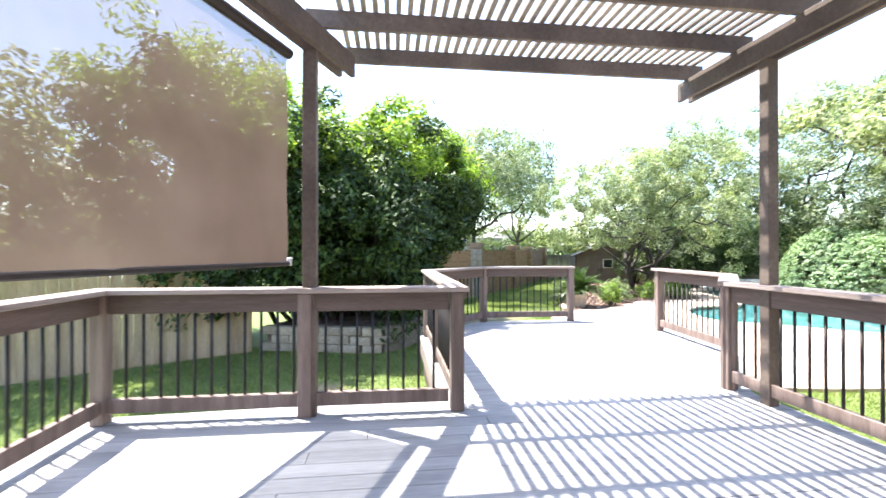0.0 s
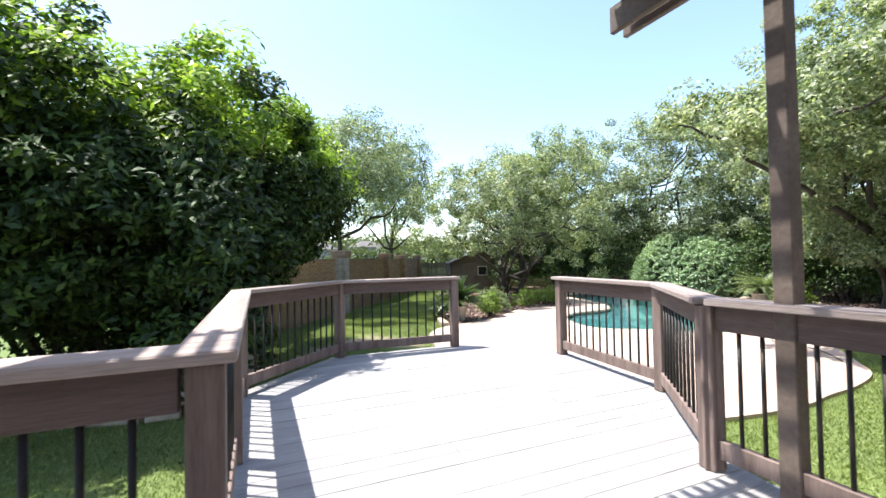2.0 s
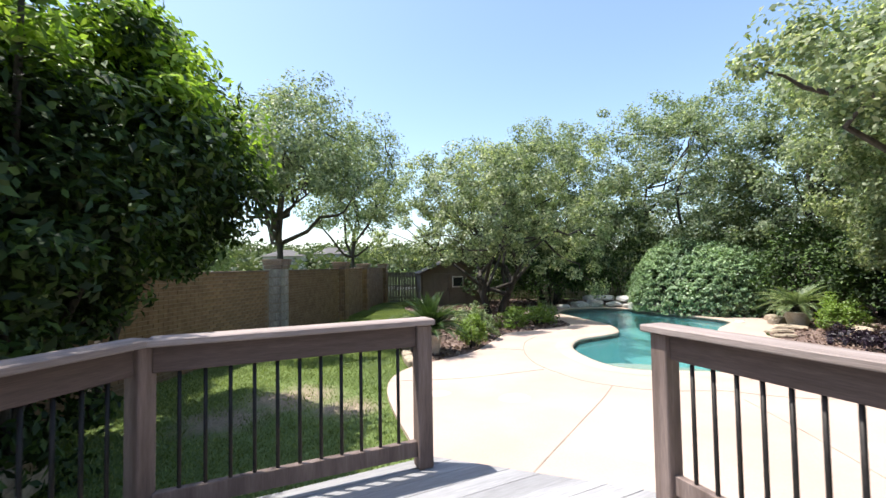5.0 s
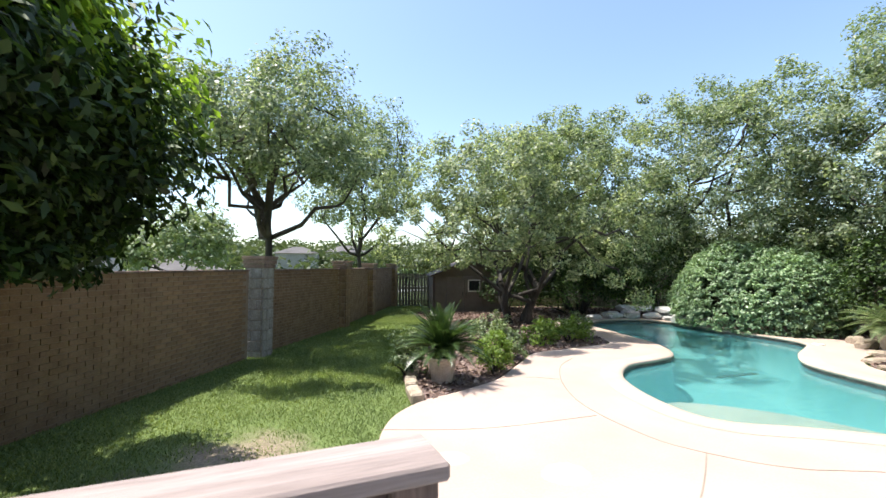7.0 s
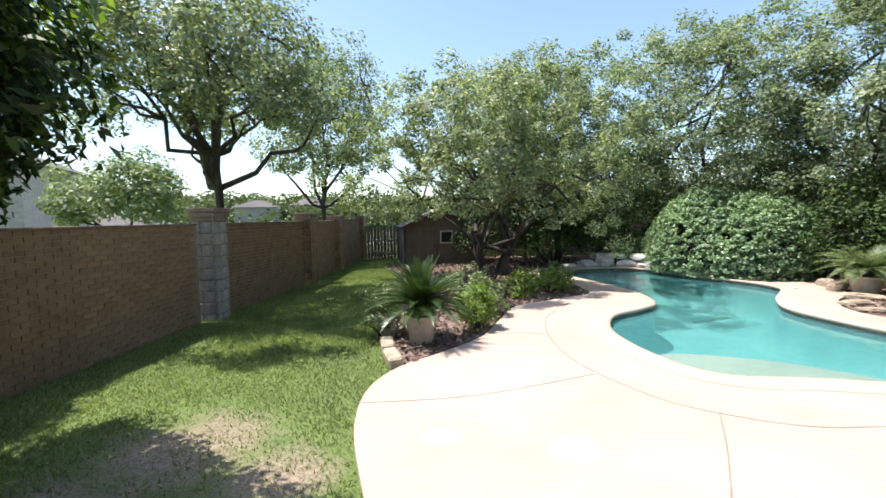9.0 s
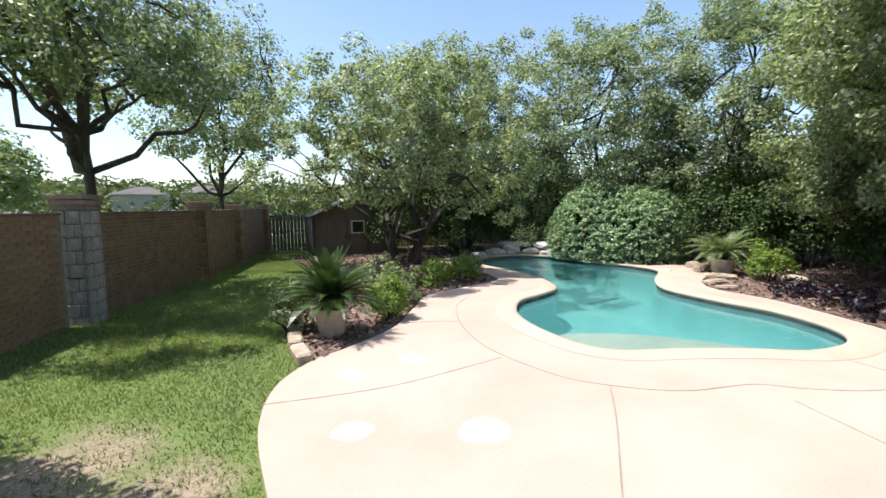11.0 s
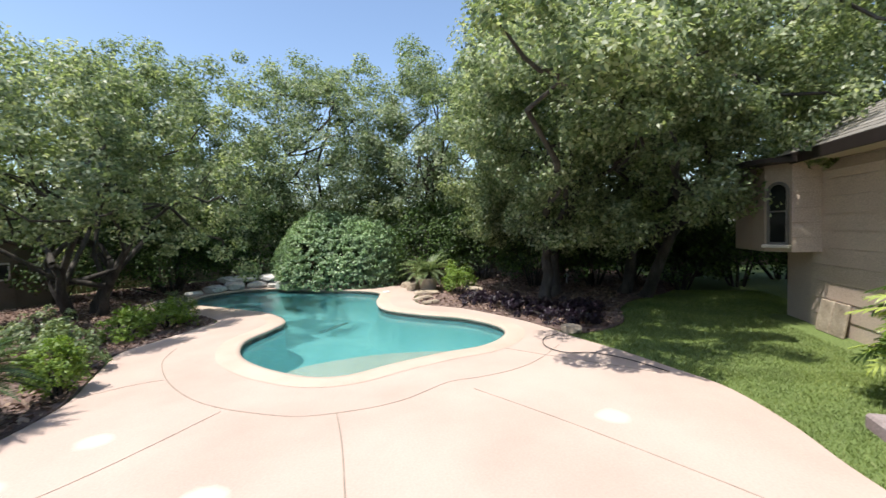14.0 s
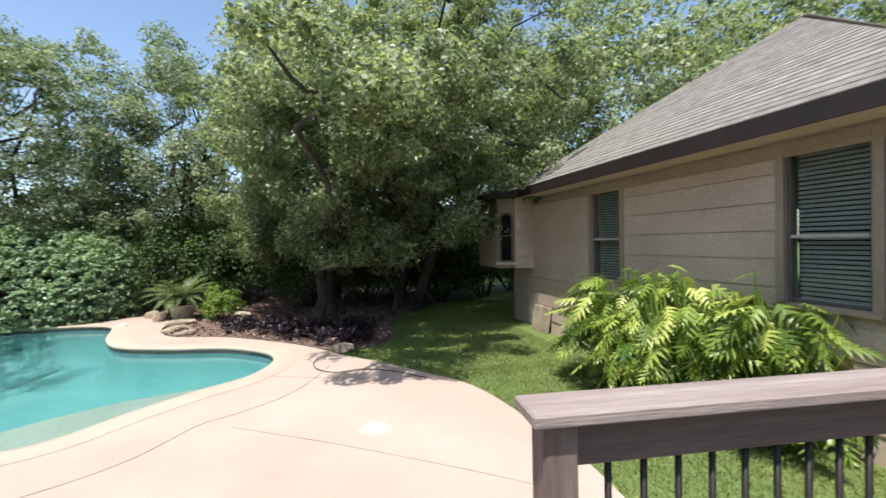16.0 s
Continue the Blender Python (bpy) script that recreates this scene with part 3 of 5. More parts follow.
rng = np.random.default_rng(5)

# planting beds
BED_L = [(5.05, 12.05), (5.6, 12.2), (6.6, 12.58), (7.9, 13.62), (8.6, 14.16), (10.3, 14.3), (11.2, 14.5), (11.75, 16.0), (12.1, 18.1), (14.4, 19.0), (17.0, 18.6), (19.5, 20.0), (15.0, 23.5), (9.6, 23.2), (8.6, 20.0), (6.6, 15.5), (5.3, 13.6)]
BED_R = [(17.4, 16.0), (17.3, 13.2), (17.2, 11.8), (16.1, 10.9), (14.8, 10.65), (13.85, 10.15), (13.35, 8.9), (12.3, 7.55), (11.6, 6.9), (11.2, 6.3), (12.2, 5.4), (14.5, 5.0), (18.0, 3.0), (23.0, 5.0), (24.0, 14.0), (21.0, 19.0)]
for ctrl in (BED_L, BED_R):
    tagged(new("planting_bed", mesh_of("planting_bed", sheet([curve_points(ctrl)], LAWN + 0.035, 0.06), M_SOIL)), "brown bark mulch bed beside the patio", "planting bed", kind="structure")


def mulch_chips(name, ctrl, count, seed):
    rng = np.random.default_rng(seed)
    pts = np.array([(p.x, p.y) for p in curve_points(ctrl)])
    lo, hi = pts.min(0), pts.max(0)
    q = rng.uniform(lo, hi, (count * 2, 2))
    inside = np.zeros(len(q), bool)
    for (x1, y1), (x2, y2) in zip(pts, np.roll(pts, -1, 0)):
        cross = ((y1 > q[:, 1]) != (y2 > q[:, 1])) & (q[:, 0] < (x2 - x1) * (q[:, 1] - y1) / (y2 - y1 + 1e-12) + x1)
        inside ^= cross
    q = q[inside][:count]
    c = np.column_stack([q, np.full(len(q), LAWN + 0.05) + rng.uniform(0, 0.02, len(q))])
    d = rng.normal(0, 1, (len(q), 3))
    d[:, 2] *= 0.25
    v, f = leaf_arrays(rng, c, d, 0.09, 0.05, 0.0, 0.1, False)
    tagged(np_mesh(name, v, f, M_CHIP), "loose bark chips and dry leaves", "mulch", kind="stuff")


M_CHIP = foliage("bark_chip", (0.09, 0.05, 0.04), (0.2, 0.13, 0.11), (0.42, 0.32, 0.27), 0.9, 0.0, 2.0)
mulch_chips("bark_mulch", BED_L, 14000, 3)
mulch_chips("bark_mulch", BED_R, 12000, 4)


def grass(name, areas, per, seed, holes):
    """Blades of grass over patches of lawn."""
    rng = np.random.default_rng(seed)
    out = []
    for x0, x1, y0, y1 in areas:
        k = int((x1 - x0) * (y1 - y0) * per)
        out.append(rng.uniform((x0, y0), (x1, y1), (k, 2)))
    q = np.concatenate(out)
    keep = np.ones(len(q), bool)
    for loop in holes:
        pts = np.array([(p.x, p.y) for p in loop])
        inside = np.zeros(len(q), bool)
        for (x1, y1), (x2, y2) in zip(pts, np.roll(pts, -1, 0)):
            inside ^= ((y1 > q[:, 1]) != (y2 > q[:, 1])) & (q[:, 0] < (x2 - x1) * (q[:, 1] - y1) / (y2 - y1 + 1e-12) + x1)
        keep &= ~inside
    wear = np.zeros(len(q))
    for x, y, r in WORN:
        wear = np.maximum(wear, 1.15 - np.hypot(q[:, 0] - x, q[:, 1] - y) / (r * 1.3))
    keep &= rng.uniform(0, 1, len(q)) > np.minimum(wear, 0.78) + 0.25 * (wear > 0.1) * np.sin(q[:, 0] * 5.1) * np.sin(q[:, 1] * 4.3 + 1)
    q = q[keep]
    n = len(q)
    a = rng.uniform(0, 2 * np.pi, n)
    h = rng.uniform(0.02, 0.052, n)
    w = rng.uniform(0.004, 0.009, n)
    base = np.column_stack([q, np.full(n, LAWN - 0.005)])
    side = np.column_stack([np.cos(a) * w, np.sin(a) * w, np.zeros(n)])
    tip = base + np.column_stack([rng.normal(0, 0.022, n), rng.normal(0, 0.022, n), h])
    v = np.stack([base - side, base + side, tip], 1).reshape(-1, 3)
    tagged(np_mesh(name, v, np.arange(3 * n).reshape(-1, 3), M_GRASS), "short green lawn grass", "grass", kind="stuff")


HOLES = [patio_line, curve_points(BED_L), curve_points(BED_R)]
grass("lawn_grass", [(-0.5, 6.0, 7.6, 17.0), (3.0, 9.5, 13.0, 22.0), (6.0, 10.5, 20.0, 26.0)], 2300, 11, HOLES)
grass("lawn_grass", [(3.2, 9.5, 2.0, 5.6), (9.0, 13.5, 2.4, 7.0), (13.5, 17.0, 1.0, 5.0)], 2500, 12, HOLES)
grass("lawn_grass", [(-5.5, 0.4, 3.6, 8.0)], 2000, 13, [])

# ---- deck ----
deck_outline = [(-2.2, -2.0), (-2.2, 3.4), (0.37, 3.4), (0.37, 6.1), (1.48, 7.3), (3.16, 7.25), (4.13, 6.16), (3.98, 4.47), (3.05, 3.33), (3.05, -2.0)]


def span(y):
    """Left and right ends of the deck at y."""
    left = -2.2 if y <= 3.4 else 0.37 if y <= 6.1 else 0.37 + (y - 6.1) / 1.2 * 1.11
    right = 3.05 if y <= 3.33 else 3.05 + (y - 3.33) / 1.14 * 0.93 if y <= 4.47 else 3.98 + (y - 4.47) / 1.69 * 0.15 if y <= 6.16 else 4.13 - (y - 6.16) / 1.09 * 0.97
    return left, max(right, left + 0.1)


deck = thing("deck", None, "weathered grey wooden deck of straight boards", "deck", kind="structure")
rng = np.random.default_rng(2)
y = -2.0
while y < 7.2:
    y1 = min(y + 0.141, 7.25)
    (a0, b0), (a1, b1) = span(y + 1e-4), span(y1 - 1e-4)
    bm = bmesh.new()
    cut = a0 + (b0 - a0) * rng.uniform(0.3, 0.7) if b0 - a0 > 3.2 else None
    runs = [(a0, a1, b0, b1)] if cut is None else [(a0, a1, cut - 0.002, cut - 0.002), (cut + 0.002, cut + 0.002, b0, b1)]
    for l0, l1, r0, r1 in runs:
        bm = bmesh.new()
        dz = rng.uniform(-0.0015, 0.0015)
        top = [bm.verts.new(c) for c in ((l0, y, dz), (r0, y, dz), (r1, y1, dz), (l1, y1, dz))]
        low = [bm.verts.new((v.co.x, v.co.y, -0.03)) for v in top]
        bm.faces.new(top)
        for i in range(4):
            bm.faces.new((top[i - 1], top[i], low[i], low[i - 1]))
        bmesh.ops.recalc_face_normals(bm, faces=bm.faces)
        part("deck_board", bm, M_DECK, deck)
    y += 0.145
for (x0, y0), (x1, y1) in zip(deck_outline, deck_outline[1:]):
    L, a = math.hypot(x1 - x0, y1 - y0), math.degrees(math.atan2(y1 - y0, x1 - x0))
    part("skirt_board", boxed((L / 2, -0.02, -0.13), (L - 0.03, 0.03, 0.19), None, 0.004), M_CAP, deck, "", False, pose(x0, y0, 0, 0, 0, a))
    part("skirt_panel", boxed((L / 2, -0.06, -0.4), (L - 0.14, 0.02, 0.36)), M_BROWN, deck, "", False, pose(x0, y0, 0, 0, 0, a))
# near-black sheet added under the boards as the shade seen through their gaps
part("substructure", sheet([[Vector((x * 0.985 + 0.02, y * 0.985 + 0.03, 0)) for x, y in deck_outline]], -0.05, 0.1), M_DARK, deck)

steps = thing("deck_steps", pose(3.645, 6.705, 0, 0, 0, -48.3), "two grey wooden steps down to the patio", "steps")
for k in (1, 2):
    part("tread", boxed((0, 0.15 + 0.29 * (k - 1), -0.163 * k - 0.02), (1.38, 0.29, 0.04), None, 0.005), M_DECK, steps)
    part("riser", boxed((0, 0.28 + 0.29 * (k - 1), -0.163 * k - 0.04 - (0.49 - 0.163 * k - 0.04) / 2), (1.36, 0.02, 0.49 - 0.163 * k - 0.045)), M_CAP, steps)


# ---- railings ----
def railing(x0, y0, x1, y1, posts, side=1, cap_a=0.05, cap_b=0.05, cap_mat=None, label="brown wooden deck railing with dark metal balusters"):
    """One straight run: posts at the given distances, flat cap, top and bottom rail, balusters. side: the face the rails are fixed to."""
    L, a = math.hypot(x1 - x0, y1 - y0), math.degrees(math.atan2(y1 - y0, x1 - x0))
    r = thing("railing", pose(x0, y0, 0, 0, 0, a), label, "railing", "deck railings")
    for p in posts:
        part("post", boxed((p, 0, 0.455), (0.1, 0.1, 0.905), None, 0.006), M_POST, r)
    part("cap_rail", boxed((L / 2 + (cap_b - cap_a) / 2, 0, 0.931), (L + cap_a + cap_b, 0.168, 0.038), None, 0.006), M_CAP, r, "weathered flat cap board")
    part("top_rail", boxed((L / 2, 0.0, 0.842), (L - 0.104, 0.045, 0.136), None, 0.004), M_BROWN, r)
    part("bottom_rail", boxed((L / 2, 0.0, 0.125), (L - 0.104, 0.045, 0.1), None, 0.004), M_POST, r)
    k = max(1, round((L - 0.1) / 0.115))
    me = None
    for i in range(1, k):
        x = 0.05 + (L - 0.1) * i / k
        if min(abs(x - p) for p in posts) < 0.075:
            continue
        if me is None:
            bm = bmesh.new()
            tube(bm, [Vector((0, 0, 0.17)), Vector((0, 0, 0.78))], [0.0105, 0.0105], 8)
            me = mesh_of("baluster", bm, M_IRON, True)
        part("baluster", me, M_IRON, r, "", False, pose(x, 0, 0))
    return r


railing(-2.06, 3.25, 0.455, 3.225, (0.0, 1.4), cap_a=0.084, cap_b=0.1)
railing(-2.06, -1.6, -2.06, 3.25, (0.0, 1.7, 3.3), cap_a=0.0, cap_b=-0.086)
railing(0.47, 3.225, 0.47, 6.06, (0.0, 1.45, 2.835), cap_a=-0.087, cap_b=0.03)
railing(0.47, 6.06, 1.53, 7.2, (1.557,), cap_a=-0.03, cap_b=0.02)
railing(1.53, 7.2, 3.06, 7.14, (1.53,), cap_a=-0.03, cap_b=0.06)
railing(4.03, 6.1, 3.87, 4.54, (0.0, 1.568), cap_a=0.09, cap_b=0.02)
railing(3.87, 4.54, 2.935, 3.44, (1.444,), cap_a=-0.03, cap_b=0.02)
railing(2.935, 3.44, 2.945, -1.6, (0.0001, 2.3, 4.9), cap_a=-0.03, cap_b=0.0)

# ---- pergola ----
pergola = thing("pergola", pose(0, 0, 0), "brown wooden pergola with a slatted roof over the deck", "pergola")
BX, BY, BA = -0.44, 3.62, 22.5
bs, bc = math.sin(radians(BA)), math.cos(radians(BA))


def edge_x(y):
    """x of the slanting side beam at y."""
    return BX - (BY - y) * bs / bc


part("post", boxed((2.945, 3.04, 1.37), (0.092, 0.092, 2.74), None, 0.006), M_PERGOLA, pergola)
part("post", boxed((2.945, -0.6, 1.37), (0.092, 0.092, 2.74), None, 0.006), M_PERGOLA, pergola)
part("post", boxed((-0.63, 3.25, 1.36), (0.1, 0.1, 2.72), None, 0.006), M_PERGOLA, pergola)
part("post", boxed((edge_x(-0.4), -0.4, 1.36), (0.1, 0.1, 2.72), None, 0.006), M_PERGOLA, pergola)
for dx in (-0.05, 0.07):
    part("beam", boxed((2.945 + dx, 1.15, 2.83), (0.04, 5.8, 0.185), None, 0.005), M_PERGOLA, pergola)
    part("beam", boxed((0, -2.6, 2.80), (0.045, 5.4, 0.185), pose(BX + dx * 0.9 - 0.02, BY, 0, 0, 0, -BA), 0.005), M_PERGOLA, pergola)
RZ = 2.995
for k in range(10):
    y = 3.93 - 0.6 * k
    x0 = edge_x(y) - 0.12
    part("rafter", boxed(((x0 + 3.06) / 2, y, RZ), (3.06 - x0, 0.04, 0.14), None, 0.004), M_PERGOLA, pergola)
x = -0.42
while x < 3.05:
    lo = -1.55
    part("slat", boxed((x, (lo + 4.05) / 2, RZ + 0.086), (0.04, 4.05 - lo, 0.03), None, 0.003), M_SLAT, pergola)
    x += 0.089

screen = thing("roll_down_screen", pose(-0.79, 3.28, 0, 0, 0, -BA), "brown woven roll-down sun screen on the pergola side", "sun screen")
bm = bmesh.new()
nx, nz = 30, 12
grid = [[bm.verts.new((0.012 * math.sin(i * 0.8) * (1 - j / nz) + 0.006 * math.sin(i * 2.3 + j), -0.02 - 4.3 * i / nx, 1.14 + (2.66 - 1.14) * j / nz)) for j in range(nz + 1)] for i in range(nx + 1)]
for i in range(nx):
    for j in range(nz):
        bm.faces.new((grid[i][j], grid[i + 1][j], grid[i + 1][j + 1], grid[i][j + 1]))
cloth = part("fabric", bm, M_SCREEN, screen, "", True)
part("bottom_bar", boxed((0, -2.17, 1.125), (0.035, 4.34, 0.035), None, 0.008), M_FASCIA, screen, "dark hem bar")
bm = bmesh.new()
tube(bm, [Vector((0, 0.0, 2.69)), Vector((0, -4.34, 2.69))], [0.04, 0.04], 10)
part("roller", bm, M_FASCIA, screen, "", True)
part("end_clip", boxed((0, 0.0, 1.14), (0.04, 0.03, 0.06), None, 0.006), M_WHITE, screen, "small white end clip")


# ---- garden wall ----
def wall_frame(x0, y0, x1, y1):
    return math.hypot(x1 - x0, y1 - y0), pose(x0, y0, 0, 0, 0, math.degrees(math.atan2(y1 - y0, x1 - x0)))


WB, WT = -0.74, 1.22
garden_wall = thing("garden_wall", None, "long tan brick garden wall with stone pillars", "wall", kind="structure")
RUNS = [(-1.6, 9.72, 2.75, 16.25), (3.15, 16.8, 5.45, 20.0), (5.75, 20.5, 7.2, 23.0), (7.45, 23.45, 9.3, 26.3)]
CW, CH = 0.225, 0.0755
brick_mesh = mesh_of("brick", boxed((0, 0, 0), (0.212, 0.03, 0.064), None, 0.004), M_BRICK)
for run, (x0, y0, x1, y1) in enumerate(RUNS):
    L, fr = wall_frame(x0, y0, x1, y1)
    part("wall_core", boxed((L / 2, 0.09, (WB + WT) / 2), (L, 0.18, WT - WB - 0.01)), M_MORTAR, garden_wall, "", False, fr)
    part("wall_top", boxed((L / 2, 0.09, WT + 0.012), (L, 0.24, 0.035), None, 0.006), M_CAPBRICK, garden_wall, "", False, fr)
    rest = bmesh.new()
    for row in range(26):
        z = WB + 0.035 + CH * row
        k = 0
        while True:
            x = 0.11 + CW * k - (CW / 2 if row % 2 else 0)
            if x > L - 0.1:
                break
            if x > 0.1:
                jut = random.uniform(0.000, 0.005)
                if run == 0 and L - 2.55 < x:
                    part("brick", brick_mesh, M_BRICK, garden_wall, "", False, fr @ Matrix.Translation((x, 0.008 - jut, z)))
                else:
                    mt = Matrix.Translation((x, 0.008 - jut, z))
                    vs = [rest.verts.new(mt @ Vector(c)) for c in ((-.106, -.015, -.032), (.106, -.015, -.032), (.106, -.015, .032), (-.106, -.015, .032), (-.106, .015, -.032), (.106, .015, -.032), (.106, .015, .032), (-.106, .015, .032))]
                    for q in ((0, 1, 2, 3), (0, 4, 5, 1), (3, 2, 6, 7), (0, 3, 7, 4), (1, 5, 6, 2)):
                        rest.faces.new([vs[i] for i in q])
            k += 1
    tagged(part("brickwork", rest, M_BRICK, garden_wall, "", False, fr), kind="stuff")


def pillar(x, y, a, w, top, stone, label):
    """A square pillar of stone blocks with a brick cap."""
    p = thing("wall_pillar", pose(x, y, WB, 0, 0, a), label, "pillar", "wall pillars")
    h = top - WB - 0.27
    part("core", boxed((0, 0, h / 2), (w - 0.06, w - 0.06, h)), M_MORTAR, p)
    rows = 9
    for r in range(rows):
        z = h * (r + 0.5) / rows
        split = 0.16 if r % 2 else -0.14
        for sx, sy, rot in ((0, -1, 0), (1, 0, 90), (0, 1, 180), (-1, 0, 270)):
            m = pose(0, 0, z, 0, 0, rot)
            lo, hi = -w / 2, w / 2 - 0.05
            for b0, b1 in ((lo, split * w), (split * w, hi)):
                d = random.uniform(0.045, 0.06)
                part("stone_block", boxed(((b0 + b1) / 2, -w / 2 + d / 2 - random.uniform(0, 0.012), 0), (b1 - b0 - 0.012, d, h / rows - 0.012), None, 0.007), stone, p, "", False, m)
    for k in range(3):
        s = w + 0.05 + 0.035 * k
        part("cap_course", boxed((0, 0, h + 0.045 + 0.088 * k), (s, s, 0.08), None, 0.008), M_CAPBRICK, p)
    return p


M_STONE_G = surface("grey_limestone", (0.27, 0.238, 0.2), (0.375, 0.335, 0.288), (0.48, 0.435, 0.38), 3, 26, 0.9, 0.7, 0.012, None, 0.15)
pillar(2.98, 16.5, 56, 0.43, 1.55, M_STONE_G, "square grey stone pillar with a brown brick cap")
pillar(5.6, 20.25, 57, 0.42, 1.5, M_BRICK, "square tan brick pillar in the garden wall")
pillar(7.33, 23.22, 58, 0.42, 1.45, M_BRICK, "square tan brick pillar in the garden wall")
pillar(9.4, 26.5, 58, 0.42, 1.45, M_BRICK, "square tan brick pillar in the garden wall")


# ---- fences ----
def board_fence(x0, y0, x1, y1, base, height, material, board, label, gap=0.01, rails_front=True):
    L, fr = wall_frame(x0, y0, x1, y1)
    f = thing("wooden_fence", fr, label, "fence")
    rng = np.random.default_rng(int(abs(x0 * 10 + y1 * 7)))
    k = int(L / board)
    for i in range(k):
        h = height + rng.uniform(-0.02, 0.02)
        part("fence_board", boxed(((i + 0.5) * L / k, 0, base + h / 2), (L / k - gap, 0.02, h), None, 0.003), material, f)
    for z in (0.25, height * 0.55, height - 0.2):
        part("fence_rail", boxed((L / 2, -0.035 if rails_front else 0.035, base + z), (L, 0.04, 0.09), None, 0.004), material, f)
    for i in range(int(L / 2.4) + 1):
        part("fence_post", boxed((min(i * 2.4 + 0.05, L - 0.05), 0.07, base + height / 2), (0.09, 0.09, height + 0.06), None, 0.005), material, f)
    return f


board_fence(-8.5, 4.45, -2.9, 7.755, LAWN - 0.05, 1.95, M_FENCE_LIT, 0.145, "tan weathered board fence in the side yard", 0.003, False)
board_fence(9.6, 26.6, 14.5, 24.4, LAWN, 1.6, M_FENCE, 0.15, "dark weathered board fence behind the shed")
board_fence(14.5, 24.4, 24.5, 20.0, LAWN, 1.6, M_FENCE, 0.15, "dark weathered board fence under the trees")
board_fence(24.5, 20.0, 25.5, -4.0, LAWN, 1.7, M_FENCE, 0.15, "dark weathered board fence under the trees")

# curved stone border of the raised bed under the hedge
bed_wall = thing("stone_bed_wall", None, "low curved retaining wall of tan stone blocks", "retaining wall")
line = curve_points([(-2.75, 7.9), (-1.7, 7.68), (-0.55, 7.45), (0.0, 8.05), (0.3, 9.2)], False, 16)
dist, last, blocks = 0.0, line[0], []
for p in line[1:]:
    dist += (p - last).length
    last = p
    if not blocks or dist - blocks[-1][0] > 0.34:
        blocks.append((dist, p.copy()))
for row in range(3):
    for (d0, a), (d1, b) in zip(blocks, blocks[1:]):
        q = a.lerp(b, 0.5) if row % 2 else a
        ang = math.degrees(math.atan2(b.y - a.y, b.x - a.x)) + random.uniform(-3, 3)
        part("stone_block", boxed((0.17, random.uniform(-0.01, 0.01), 0), ((b - a).length - 0.012, 0.2, 0.148), None, 0.012), M_STONE, bed_wall, "", False, pose(q.x, q.y, LAWN + 0.075 + 0.155 * row, random.uniform(-1.5, 1.5), random.uniform(-1.5, 1.5), ang))
ctrl = [(-2.7, 8.05), (-1.7, 7.83), (-0.6, 7.62), (-0.12, 8.15), (0.18, 9.2), (-0.2, 10.3), (-0.9, 10.4), (-1.4, 9.9), (-2.4, 9.0)]
tagged(new("planting_bed", mesh_of("planting_bed", sheet([curve_points(ctrl)], LAWN + 0.4, 0.4), M_SOIL)), "raised mulch bed under the tall hedge", "planting bed", kind="structure")

# ---- house ----
HB, HT, WY = LAWN - 0.05, 2.5, 1.9
house = thing("house", None, "tan sided single-storey house with a grey shingle hip roof", "house", kind="structure")


def wall_with_openings(x0, x1, z0, z1, holes):
    """A wall along x, 0.16 thick behind y = 0, with rectangular openings through it."""
    bm = bmesh.new()
    xs = sorted({x0, x1, *[h[0] for h in holes], *[h[1] for h in holes]})
    for a, b in zip(xs, xs[1:]):
        cuts = sorted((h[2], h[3]) for h in holes if h[0] <= a and b <= h[1])
        z = z0
        for lo, hi in cuts + [(z1, z1)]:
            if lo > z:
                box(bm, ((a + b) / 2, -0.08, (z + lo) / 2), (b - a, 0.16, lo - z))
            z = hi
    return bm


WINDOWS = [(9.06, 9.89, 0.72, 2.33), (5.56, 6.34, 0.72, 2.31)]
part("wall", wall_with_openings(4.9, 12.62, HB, HT + 0.1, WINDOWS), M_SIDING, house, "", False, pose(0, WY, 0))
# lap boards between the openings
for k in range(10):
    z = HB + 0.16 + 0.31 * k
    cuts = [(4.9, 12.62)]
    for a, b, lo, hi in WINDOWS:
        if lo - 0.12 < z + 0.15 and z - 0.15 < hi + 0.12:
            cuts = [s for c in cuts for s in ((c[0], max(c[0], min(c[1], a - 0.1))), (min(c[1], max(c[0], b + 0.1)), c[1])) if s[1] - s[0] > 0.1]
    for a, b in cuts:
        bm = bmesh.new()
        box(bm, ((a + b) / 2, 0.008, z), (b - a, 0.012, 0.302))
        for v in bm.verts:
            if v.co.z < z and v.co.y > 0.01:
                v.co.y += 0.012
        part("siding_board", bm, M_SIDING, house, "", False, pose(0, WY, 0))


